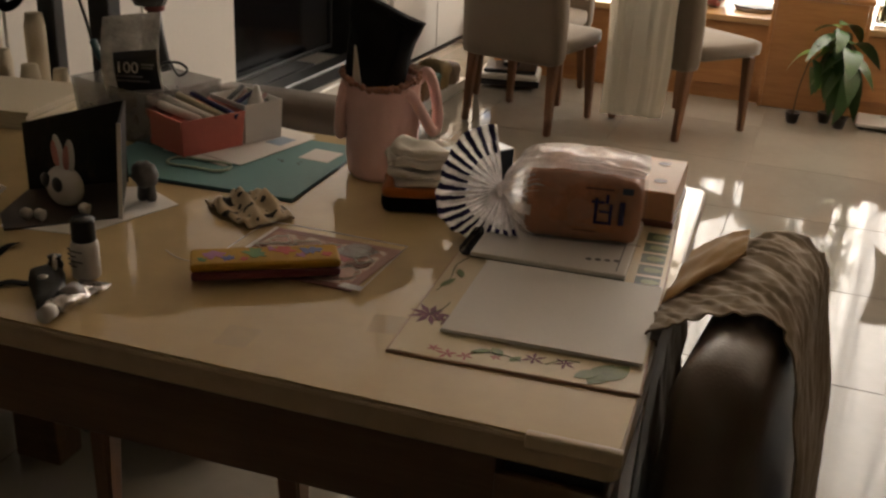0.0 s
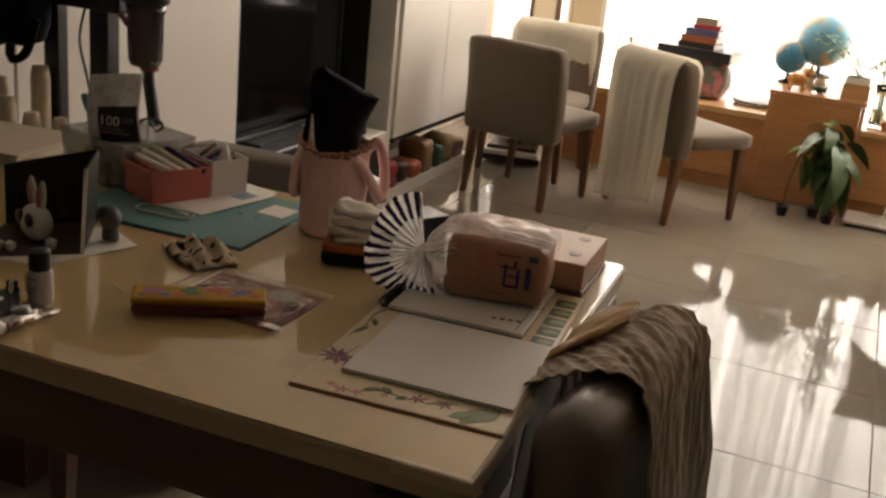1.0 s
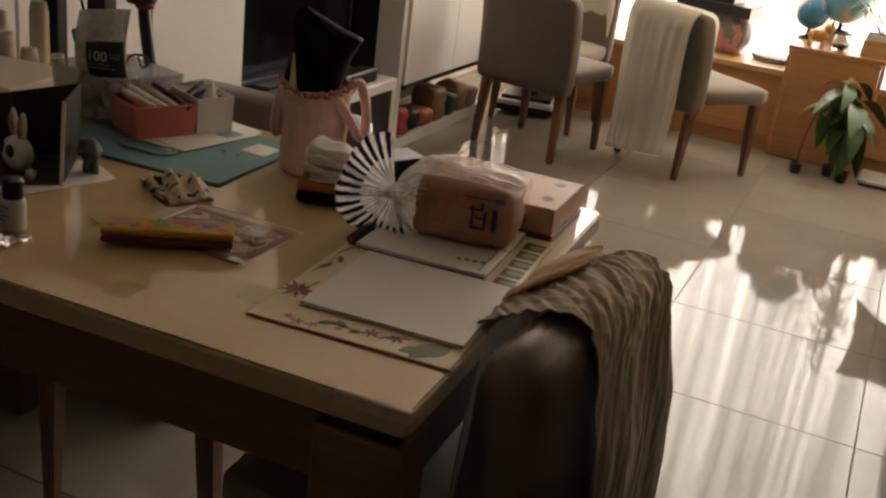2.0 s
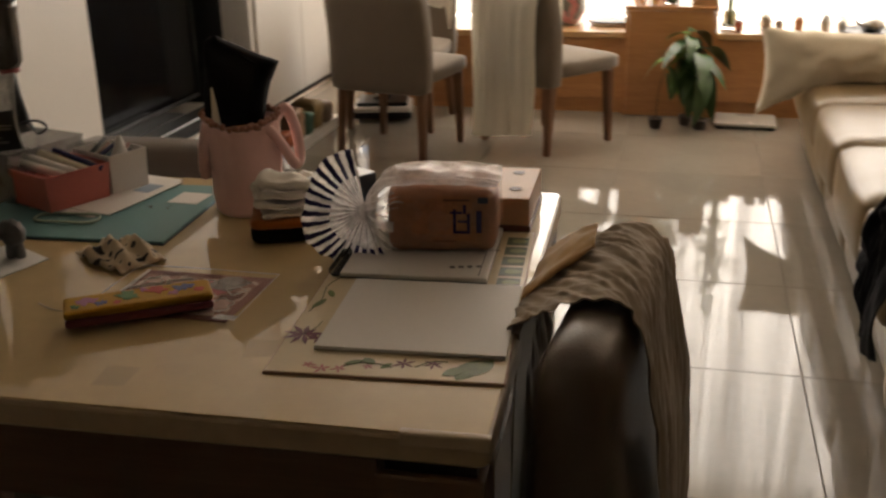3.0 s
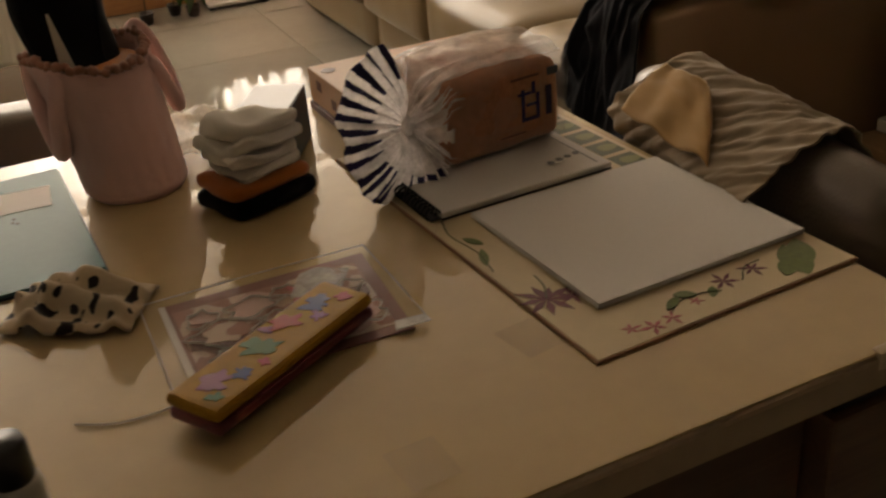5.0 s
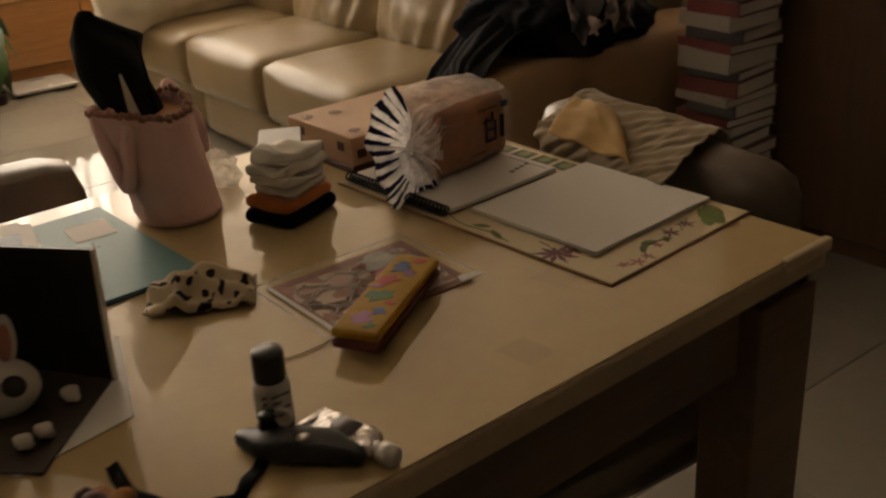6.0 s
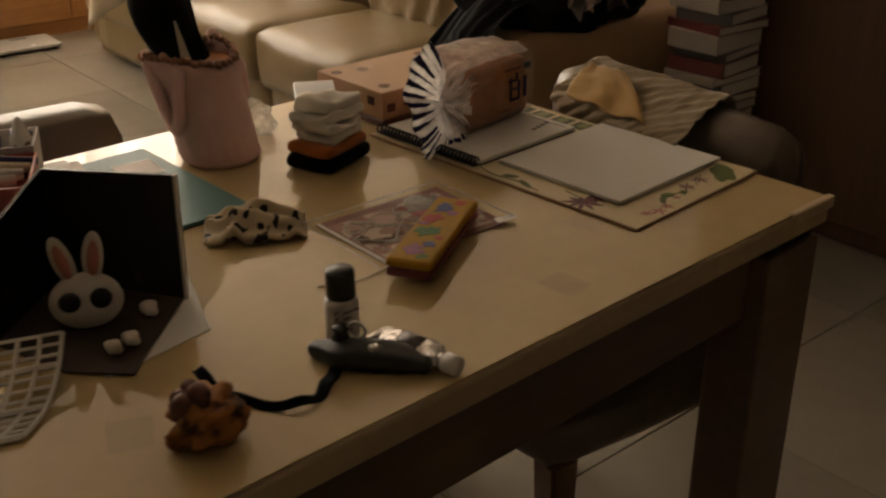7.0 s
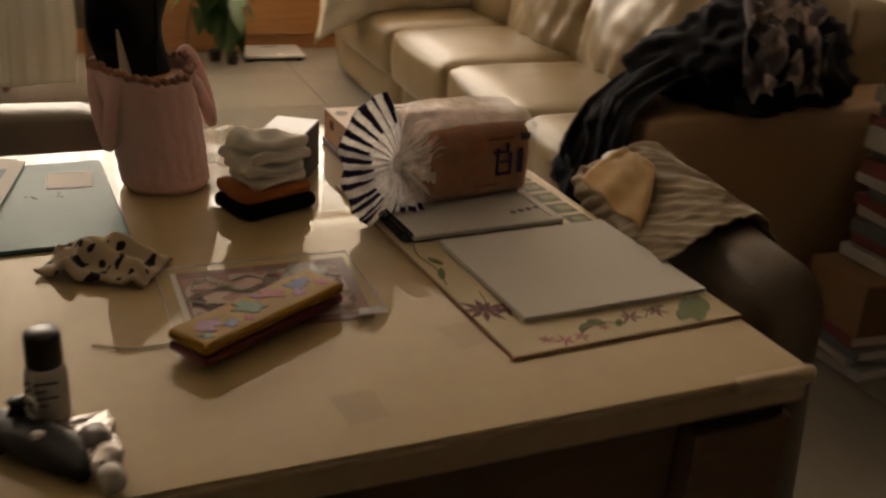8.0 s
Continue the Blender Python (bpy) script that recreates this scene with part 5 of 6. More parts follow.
part("centre", bm, M_SPOT, peel, "dark brown centre", smooth=True)
# paper stack at the far end of the table
st = thing("paper_stack", (-1.40, 1.08, TZ), "stack of cream paper sheets at the table's end", "papers", rz=8)
for k in range(5):
    part("sheet", block(-0.09 + 0.003 * (k % 3), 0.10 - 0.004 * (k % 2), -0.10, 0.11 - 0.003 * k, 0.006 * k, 0.006 * k + 0.0055, 0.0006, 1), M_CREAMPAPER, st)
# clear tape squares stuck to the table
for x, y, r in ((-0.625, 0.53, 7), (-1.06, 0.57, -20), (-0.50, 0.62, 12)):
    solid("tape_mark", plate([(-0.018, -0.02), (0.016, -0.021), (0.019, 0.02), (-0.017, 0.022)], 0, 0.0004), film_plastic("tape_film", (0.66, 0.55, 0.38), 0.06, 0.25), (x, y, TZ), "faint square of old clear tape on the table", "tape", rz=r)


# ---------------------------------------------------------------- clothes over the chairs and the sofa
M_KHAKI = fabric("khaki_cotton", (0.36, 0.28, 0.185), 0.10, weave=500)
M_KHAKILINE = fabric("tan_lining", (0.46, 0.28, 0.10), 0.10, weave=500)
M_MUSLIN = sheer("pale_muslin", (0.92, 0.88, 0.78), 0.55, 0.02, 0.9, 8)
M_NAVYCLOTH = fabric("navy_cloth", (0.008, 0.008, 0.011), 0.35, sheen=0.03)
M_GREYPRINT = fabric("grey_printed_cloth", (0.12, 0.10, 0.105), 0.5, spots=((0.40, 0.32, 0.29), 18, 0.55))


def jacket_skin(u, v):
    """Cloth from the table's rim over the chair's back and down its outer side; it runs along y."""
    low = max(0, 1 - v / 0.3)
    y = 0.702 - 0.07 * low ** 1.5 + (0.255 - 0.05 * low ** 0.7) * u
    q = v * (len(JACKET) - 1)
    i = min(len(JACKET) - 2, int(q))
    p = JACKET[i].lerp(JACKET[i + 1], q - i)
    d = (JACKET[i + 1] - JACKET[i]).normalized()
    out = Vector((-d.z, 0, d.x))
    s = v * 0.92

    def ridge(a, b, seed):
        return 1 - 2.4 * abs(noise.noise(Vector((a, b, seed)))) ** 0.8
    w = (0.0034 + 0.0026 * noise.noise(Vector((y * 15, s * 12, 3.0)))) * ridge((y + 0.55 * s) * 34, s * 5.0, 1.0) + 0.0016 * ridge((y + 0.3 * s) * 70, s * 6, 5.0) + 0.0012 * ridge((y - 0.5 * s) * 26, s * 8, 9.0)
    hem = 0.012 * noise.noise(Vector((v * 7, u * 2, 4.0)))
    lower = max(0, v - 0.66) / 0.34
    x = -0.142 + 0.096 * (y - 0.82) + p.x + out.x * w + 0.012 * lower * noise.noise(Vector((y * 16, lower, 2.0)))
    if v < 0.45 and p.z < 0.755:
        x = max(-0.2315, x)
    return (x, y + hem * (1 - 2 * u) + 0.015 * lower * (u - 0.5), p.z + out.z * w + (0.03 * math.sin(u * 5) * lower * lower))


JACKET = curve([(-0.074, 0, 0.40), (-0.080, 0, 0.56), (-0.087, 0, 0.70), (-0.089, 0, 0.74), (-0.088, 0, 0.762), (-0.062, 0, 0.774), (-0.033, 0, 0.789), (0.0, 0, 0.799), (0.03, 0, 0.793), (0.050, 0, 0.768), (0.062, 0, 0.71), (0.081, 0, 0.60), (0.090, 0, 0.46), (0.093, 0, 0.32)], 8)
jk = thing("khaki_jacket", (0, 0, 0), "crumpled khaki cotton jacket hung over the chair back", "jacket")
part("cloth", sheet(150, 190, jacket_skin, 0.002), M_KHAKI, jk, smooth=True)


def lining_skin(u, v):
    a = Vector((-0.168, 0.940, 0.806)).lerp(Vector((-0.165, 0.846, 0.804)), u)
    b = Vector((-0.229, 0.918, 0.774)).lerp(Vector((-0.239, 0.760, 0.770)), u)
    q = a.lerp(b, v)
    q.z += 0.009 * math.sin(math.pi * u) ** 0.5 * math.sin(math.pi * min(1, v * 0.9 + 0.1)) + 0.003 * math.sin(u * 13 + 3 * v) * v + wob((u, v, 0), 5, 0.003)
    q.y -= 0.016 * (1 - 2 * u) * (abs(2 * u - 1) ** 4) * (1 - v) ** 3
    return q


part("lining", sheet(30, 24, lining_skin, 0.002), M_KHAKILINE, jk, "tan lining", smooth=True)


def cloth_over(at, rz, width, back_h, lo_in, lo_out, label, seed, folds=14, hem=0.0, thick=0.10):
    t = thing("draped_cloth", at, label, "cloth", rz=rz)

    def f(u, v):
        x = -width / 2 + width * u
        r = thick / 2
        a0, a1 = lo_in, lo_out * (1 + hem * (u - 0.5))
        total = a0 + math.pi * r + a1
        s = v * total
        w = 0.02 * noise.noise(Vector((u * folds * 0.3, v * 0.8, seed))) + 0.009 * noise.noise(Vector((u * folds * 0.9, v * 1.4, seed + 3)))
        if s < a0:
            y, z = r + 0.003 + w * 0.3, back_h - r - (a0 - s)
        elif s < a0 + math.pi * r:
            a = (s - a0) / r
            y, z = (r + 0.004) * math.cos(a), back_h - r + (r + 0.004) * math.sin(a)
        else:
            k = (s - a0 - math.pi * r)
            y, z = -r - 0.005 - abs(w) * (1 + 2 * k) - 0.03 * k, back_h - r - k
        return (x * (1 - 0.10 * (v - 0.5)) + 0.008 * math.sin(v * 9 + seed), y, z)
    part("cloth", sheet(50, 50, f, 0.0015), M_MUSLIN, t, smooth=True)
    return t


def at_chair(cx, cy, rz, d=0.46, thick=0.085):
    """Where the middle of a chair's back stands."""
    off = -d / 2 + thick / 2 - 0.03
    a = radians(rz)
    return (cx - off * math.sin(a), cy + off * math.cos(a), 0)


cloth_over(at_chair(-0.69, 4.42, -37), -37, 0.41, 0.737, 0.18, 0.60, "pale muslin cloth hanging over the chair back almost to the floor", 0.4, 22, -0.12, 0.125)
cloth_over(at_chair(-1.47, 4.64, 178), 178, 0.44, 0.737, 0.22, 0.30, "white cloth thrown over the chair back", 2.2, 16, 0.9, 0.125)

# dark clothes heaped on the sofa arm
hp = thing("dark_coat", (0, 0, 0), "dark navy coat heaped over the sofa arm", "coat")


def fall(u, v):
    # from the heap on the arm down the sofa's front
    y = 1.80 - 0.04 * v + 0.34 * u * (0.6 + 0.4 * v)
    s = v * 0.78
    w = 0.045 * noise.noise(Vector((u * 5 + v, v * 2.0, 3))) + 0.022 * noise.noise(Vector((u * 13, v * 4, 6))) + 0.008 * noise.noise(Vector((u * 30, v * 9, 1)))
    if s < 0.34:
        return (0.72 - s * 1.0, y + 0.03 * math.sin(v * 7), 0.665 + 0.06 * math.sin(u * 3) * (1 - v) + w * 0.8 - (0.10 + 0.09 * u * u) * (s / 0.34) ** 1.7)
    k = (s - 0.34) / 0.44
    return (0.38 - 0.03 * math.sin(k * 1.5) - abs(w), y + 0.05 * k * math.sin(u * 6), 0.565 - 0.09 * u * u * (1 - k) - 0.315 * k + 0.05 * u * k - 0.03 * math.sin(5 * u) * k)


part("hanging_cloth", sheet(48, 44, fall, 0.004), M_NAVYCLOTH, hp, smooth=True)
bm = bmesh.new()
bmesh.ops.create_icosphere(bm, subdivisions=5, radius=1)
for v in bm.verts:
    k = 1 + 0.35 * noise.noise(v.co * 1.6 + Vector((3, 2, 7))) + 0.14 * noise.noise(v.co * 5) + 0.06 * noise.noise(v.co * 12)
    v.co = Vector((0.79 + v.co.x * 0.25 * k, 1.93 + v.co.y * 0.19 * k, max(0.57, 0.645 + v.co.z * 0.155 * k)))
part("bundled_cloth", bm, M_NAVYCLOTH, hp, smooth=True)
sc = thing("printed_scarf", (0, 0, 0), "grey printed scarf crumpled on the dark clothes", "scarf")
bm = sheet(50, 40, lambda u, v: (0.62 + 0.24 * u + 0.05 * v + wob((u, v, 2), 5, 0.04, 3), 1.70 + 0.18 * v + 0.03 * u + wob((u, v, 1), 7, 0.05, 1), 0.615 + 0.215 * math.sin(1.6 * v) + 0.03 * math.sin(math.pi * u) + wob((u, v, 0), 6, 0.06, 5) + wob((u, v, 0), 14, 0.03, 2)), 0.003)
part("cloth", bm, M_GREYPRINT, sc, smooth=True)

# cream cover bunched over the sofa's far end
cv = thing("cream_cushion", (0.53, 3.93, 0), "cream cotton cushion slumped over the sofa end", "cushion", rz=-4)


def pillow(w, h, deep, n=34, m=22):
    """A stuffed rectangle standing on its long side: thick in the middle, pinched to points at the corners."""
    bm = bmesh.new()
    rows = {}
    for side in (-1, 1):
        for a in range(n + 1):
            for b in range(m + 1):
                u, v = a / n, b / m
                rim = a in (0, n) or b in (0, m)
                if rim and side == 1:
                    rows[side, a, b] = rows[-1, a, b]
                    continue
                bulge = (max(0, math.sin(math.pi * u)) * max(0, math.sin(math.pi * v))) ** 0.42
                x = (u - 0.5) * w * (1 - 0.07 * math.sin(math.pi * v))
                z = h * (0.5 + (v - 0.5) * (1 - 0.13 * math.sin(math.pi * u)))
                y = side * deep * bulge
                crease = 0.016 * noise.noise(Vector((u * 9, v * 4, side))) + 0.008 * noise.noise(Vector((u * 24, v * 9, side + 4)))
                rows[side, a, b] = bm.verts.new((x, y + crease * (0.3 + bulge), z + crease * 0.5 - 0.13 * (1 - u) ** 4 * (1 - v)))
    for side in (-1, 1):
        for a in range(n):
            for b in range(m):
                q = [rows[side, a, b], rows[side, a + 1, b], rows[side, a + 1, b + 1], rows[side, a, b + 1]]
                bm.faces.new(q if side < 0 else q[::-1])
    bmesh.ops.translate(bm, vec=(0.045, 0, 0.388), verts=bm.verts)
    return bm


bm = pillow(0.74, 0.222, 0.10)
part("cover", bm, fabric("cream_cotton", (0.68, 0.60, 0.46), 0.06, weave=450), cv, smooth=True)
part("corner_tie", tube(curve([(0.395, -0.01, 0.60), (0.41, -0.03, 0.635), (0.425, -0.03, 0.66)], 5), 0.010, 6, taper=[1, 1, 1, 1, 1, 0.9, 0.8, 0.7, 0.6, 0.5, 0.4]), bpy.data.materials["cream_cotton"], cv, smooth=True)

# ---------------------------------------------------------------- floor things
scl = thing("bathroom_scale", (0.225, 4.865, 0), "flat white bathroom scale on the tiles", "scale", rz=-2)
part("platform", block(-0.145, 0.145, -0.115, 0.115, 0.012, 0.030, 0.008, 3), surface("white_glass", (0.62, 0.61, 0.58), 0.25, 0.04, coat=0.3), scl)
part("display", block(-0.04, 0.04, 0.06, 0.09, 0.0302, 0.0308), M_GREYCLAY, scl)
for sx in (-1, 1):
    for sy in (-1, 1):
        part("foot", lathe([(0.016, 0), (0.018, 0.012)], 12, (sx * 0.12, sy * 0.09, 0)), M_BLACK, scl)

# three small pots whose stems carry broad leaves
M_LEAF = surface("broad_leaf", (0.035, 0.085, 0.02), 0.32, 0.35, 14, 90, 0.3, spec=0.5)
M_LEAFLIGHT = surface("young_leaf", (0.16, 0.25, 0.05), 0.35, 0.25, 14, 90, 0.3)
M_STEM = surface("woody_stem", (0.09, 0.06, 0.03), 0.7, 0.3, 30, 160)
M_POT = surface("dark_pot", (0.035, 0.022, 0.018), 0.4, 0.2, 14, 120)
M_SOIL = surface("soil", (0.03, 0.02, 0.013), 0.95, 0.4, 50, 200, 0.8, 0.004)


def leaf_bm(length, width, droop, bm=None, m=None):
    bm = bm or bmesh.new()

    def f(u, v):
        w = width * math.sin(math.pi * min(1, u * 0.92 + 0.08)) ** 0.8
        return Vector((length * u, w * (v - 0.5) * 2, -droop * length * u * u + 0.25 * w * abs(v - 0.5) * 2))
    verts = [[bm.verts.new((m @ f(i / 6, j / 2)) if m else f(i / 6, j / 2)) for j in range(3)] for i in range(7)]
    for i in range(6):
        for j in range(2):
            bm.faces.new((verts[i][j], verts[i + 1][j], verts[i + 1][j + 1], verts[i][j + 1]))
    return bm


rl = random.Random(11)


def seedling(at, height, n, lean, label, spread=1.0):
    t = thing("potted_seedling", at, label, "plant", "potted seedlings")
    part("pot", lathe([(0.018, 0), (0.024, 0.004), (0.030, 0.03), (0.031, 0.045), (0.034, 0.046), (0.034, 0.052), (0.029, 0.052), (0.028, 0.044), (0, 0.042)], 18), M_POT, t, smooth=True)
    part("soil", lathe([(0, 0.043), (0.027, 0.044)], 14), M_SOIL, t)
    top = Vector((lean[0], lean[1], height))
    stem = part("stem", tube(curve([(0, 0, 0.04), (lean[0] * 0.2, lean[1] * 0.2, height * 0.5), top], 6), 0.0035, 6), M_STEM, t, smooth=True)
    for i in range(n):
        a = i * 2.4 + rl.random()
        up = 0.35 - 1.7 * (i / n)
        p = top + Vector((0, 0, -0.17 * (i / n) * spread + 0.01))
        l = (0.125 + 0.06 * rl.random()) * spread
        m = Matrix.Translation(p) @ Matrix.Rotation(a, 4, "Z") @ Matrix.Rotation(-up * 0.8, 4, "Y") @ Matrix.Rotation(rl.uniform(-0.4, 0.4), 4, "X")
        bm = leaf_bm(l, l * 0.25, rl.uniform(0.5, 1.2), None, m)
        part("leaf", bm, M_LEAFLIGHT if i % 5 == 1 else M_LEAF, stem, smooth=True)
    return t


seedling((-0.205, 4.72, 0), 0.36, 4, (0.045, 0.01), "seedling in a small dark pot with few leaves", 0.8)
seedling((-0.065, 4.80, 0), 0.45, 16, (0.0, -0.02), "seedling in a small dark pot with broad green leaves")
seedling((0.003, 4.725, 0), 0.38, 14, (-0.01, 0.0), "seedling in a small dark pot with drooping dark leaves")

# robot cleaner's dock behind the chair
rb = thing("cleaning_robot", (-1.60, 4.76, 0), "white robot cleaner with a black top, parked by the wall", "robot cleaner", rz=12)
part("body", block(-0.15, 0.15, -0.13, 0.13, 0.015, 0.075, 0.02, 4), M_WHITE, rb)
part("top", block(-0.13, 0.13, -0.11, 0.11, 0.076, 0.095, 0.008, 3), M_BLACK, rb, "glossy black top")
part("turret", lathe([(0.045, 0.095), (0.045, 0.115), (0.03, 0.12), (0, 0.12)], 20), M_BLACK, rb, smooth=True)
part("bumper", block(-0.152, 0.152, -0.14, -0.131, 0.02, 0.05, 0.003, 2), M_BLACK, rb)
# toys on the open shelf below the hung cabinet
for i, (c, w, h) in enumerate((((0.30, 0.03, 0.03), 0.10, 0.12), ((0.05, 0.04, 0.04), 0.08, 0.09), ((0.40, 0.10, 0.03), 0.11, 0.07), ((0.28, 0.16, 0.08), 0.12, 0.15), ((0.05, 0.12, 0.08), 0.08, 0.11), ((0.38, 0.27, 0.12), 0.10, 0.13), ((0.30, 0.22, 0.16), 0.11, 0.10))):
    y = 3.63 + 0.13 * i
    bm = roughen(puffy(-0.07, 0.07, -w / 2, w / 2, 0, h, 0.02, 0.004, 5), 30, 0.012, i)
    for v in bm.verts:
        v.co.z = max(0, v.co.z)
    solid("toy", bm, surface("toy_colour", c, 0.5, 0.3, 30, 120), (-1.84, y, 0.05), "small coloured toy on the open low shelf", "toy", "toys on the low shelf", smooth=True)

# books heaped beside the sofa, with a carton
rbk = random.Random(9)
BOOKC = [surface("book_cover", c, 0.45, 0.12, 10, 120) for c in ((0.34, 0.32, 0.31), (0.46, 0.42, 0.38), (0.14, 0.15, 0.18), (0.22, 0.06, 0.06), (0.50, 0.45, 0.39), (0.12, 0.12, 0.13))]


def book(at, w, d, h, rz, cover, label="", group="books by the sofa", front=False):
    b = thing("book", at, label or "closed book lying flat in a pile", "book", group, rz)
    if front:
        part("spine", block(-w / 2, w / 2, -d / 2 - 0.002, -d / 2 + 0.002, 0.0021, h - 0.0021), cover, b)
    part("page_block", block(-w / 2 + 0.004, w / 2 - 0.003, -d / 2 + 0.004, d / 2 - 0.004, 0.002, h - 0.002), M_PAPER, b)
    part("cover", block(-w / 2, w / 2, -d / 2, d / 2, 0, 0.002), cover, b)
    part("cover", block(-w / 2, w / 2, -d / 2, d / 2, h - 0.002, h), cover, b)
    part("spine", block(-w / 2 - 0.002, -w / 2 + 0.002, -d / 2, d / 2, 0.0021, h - 0.0021), cover, b)
    return b


for sx, top0, n in ((0.99, 0.0, 4),):
    z = 0.0
    for i in range(n):
        h = rbk.uniform(0.02, 0.035)
        book((sx + rbk.uniform(-0.015, 0.015), 1.57 + rbk.uniform(-0.01, 0.01), z), 0.24, 0.2, h, rbk.uniform(-7, 7), BOOKC[i % 6])
        z += h
ct = thing("carton", (0.995, 1.57, z), "brown cardboard carton between piles of books", "carton", rz=-3)
part("box", block(-0.13, 0.13, -0.1, 0.1, 0, 0.13, 0.002, 1), surface("cardboard", (0.24, 0.135, 0.065), 0.8, 0.12, 8, 120), ct)
part("flap", block(-0.13, 0.13, -0.1, 0.0, 0.131, 0.134), bpy.data.materials["cardboard"], ct)
z += 0.136
for i in range(20):
    h = rbk.uniform(0.022, 0.05)
    book((1.05 + rbk.uniform(-0.012, 0.012), 1.575 + rbk.uniform(-0.008, 0.008), z), rbk.uniform(0.18, 0.21), rbk.uniform(0.15, 0.19), h, rbk.uniform(-6, 6), BOOKC[(i * 2 + 1) % 6])
    z += h
# cartons below the table's far side
for x, y, w, d, h, c, l in ((-1.27, 1.36, 0.26, 0.10, 0.22, (0.36, 0.32, 0.30), "pale grey shoe carton on the floor"), (-1.52, 1.34, 0.2, 0.16, 0.30, (0.05, 0.075, 0.07), "dark green printed carton on the floor"), (-1.62, 0.8, 0.16, 0.34, 0.26, (0.30, 0.26, 0.23), "pale carton on the floor by the table")):
    k = thing("carton", (x, y, 0), l, "carton", rz=-16)
    mm = surface("carton_print", c, 0.6, 0.15, 8, 120)
    part("box", block(-w / 2, w / 2, -d / 2, d / 2, 0, h * 0.8, 0.002, 1), mm, k)
    part("lid", block(-w / 2 - 0.003, w / 2 + 0.003, -d / 2 - 0.003, d / 2 + 0.003, h * 0.8 + 0.0005, h, 0.002, 1), mm, k)

# ---------------------------------------------------------------- cleaner stand and rolls by the tall cabinet
vs = thing("cleaner_stand", (-1.46, 1.42, 0), "black floor stand carrying a cordless vacuum cleaner", "stand")
part("base_plate", block(-0.17, 0.17, -0.12, 0.12, 0, 0.02, 0.005, 2), M_BLACK, vs)
part("post", block(-0.024, 0.024, -0.02, 0.02, 0.02, 1.25, 0.004, 2), M_BLACK, vs)
part("post", block(-0.152, -0.112, -0.016, 0.016, 0.02, 1.25, 0.004, 2), M_BLACK, vs)
part("bracket", block(-0.15, 0.06, -0.03, 0.02, 0.985, 1.3, 0.006, 2), M_BLACK, vs)
part("cable", tube(curve([(-0.03, -0.02, 1.0), (-0.04, -0.03, 0.92), (-0.02, -0.03, 0.84), (0.0, -0.03, 0.76)], 6), 0.003, 6), M_BLACK, vs)
part("hook", tube(curve([(0.015, 0, 1.0), (0.05, -0.01, 0.985), (0.075, -0.015, 0.965)], 5), 0.006, 6), surface("red_plastic", (0.2, 0.02, 0.02), 0.4), vs)
vc = thing("vacuum_cleaner", (-1.345, 1.41, 0.80), "cordless stick vacuum with a smoky dust bin hanging on its stand", "vacuum cleaner")
part("dust_bin", lathe([(0.0, 0.085), (0.030, 0.088), (0.035, 0.10), (0.037, 0.15), (0.037, 0.19), (0.040, 0.20), (0.040, 0.215), (0, 0.216)], 24), surface("smoky_bin", (0.045, 0.04, 0.038), 0.2, 0.25, 20, 90, coat=0.5), vc, smooth=True)
part("collar", lathe([(0.048, 0.216), (0.05, 0.225), (0.05, 0.24), (0.04, 0.25), (0, 0.25)], 24), M_BLACK, vc, smooth=True)
part("cyclone", lathe([(0.052, 0.25), (0.056, 0.30), (0.056, 0.42), (0.04, 0.46), (0, 0.46)], 24), surface("grey_cyclone", (0.10, 0.09, 0.09), 0.35, 0.3, 30, 90, metal=0.3), vc, smooth=True)
part("nozzle", tube(curve([(0.006, 0, 0.09), (0.014, -0.004, 0.05), (0.026, -0.008, 0.0), (0.034, -0.01, -0.035)], 5), 0.013, 10), M_BLACK, vc, smooth=True)
part("ring", lathe([(0.018, 0), (0.02, 0.004), (0.02, 0.01), (0.018, 0.014)], 16, (0.010, 0, 0.078)), bpy.data.materials["red_plastic"], vc, smooth=True)
for i, (x, y, h, r) in enumerate(((-1.62, 1.30, 0.84, 0.032), (-1.68, 1.34, 0.87, 0.034), (-1.56, 1.31, 0.815, 0.027), (-1.70, 1.25, 0.90, 0.03), (-1.53, 1.36, 0.80, 0.024), (-1.60, 1.38, 0.90, 0.03))):
    r, h = r * 0.7, h - 0.05
    rr = thing("fabric_roll", (x, y, 0), "cream rolled fabric standing on end", "fabric roll", "fabric rolls")
    part("roll", lathe([(0, 0), (r, 0), (r, h * 0.97), (r * 0.8, h), (r * 0.4, h * 0.995), (0, h * 0.985)], 18), M_CREAMPAPER, rr, smooth=True)
    part("flap", sheet(2, 10, lambda u, v: (r * 1.02 * math.cos(-0.9 + 0.3 * u), r * 1.02 * math.sin(-0.9 + 0.3 * u) - 0.003, 0.02 + (h * 0.94) * v), 0.002), M_CREAMPAPER, rr)
bgk = thing("black_backpack", (-1.57, 1.36, 0.86), "black bag hanging from the cleaner stand", "bag")
part("body", roughen(puffy(-0.20, 0.01, -0.08, 0.02, 0.04, 0.40, 0.03, 0.005, 7), 14, 0.02, 3), M_BLACKCLOTH, bgk, smooth=True)
part("strap", tube(curve([(-0.05, -0.04, 0.06), (-0.03, -0.06, 0.015), (0.0, -0.05, 0.03), (0.02, -0.04, 0.1)], 6), 0.01, 6), M_BLACKCLOTH, bgk, smooth=True)

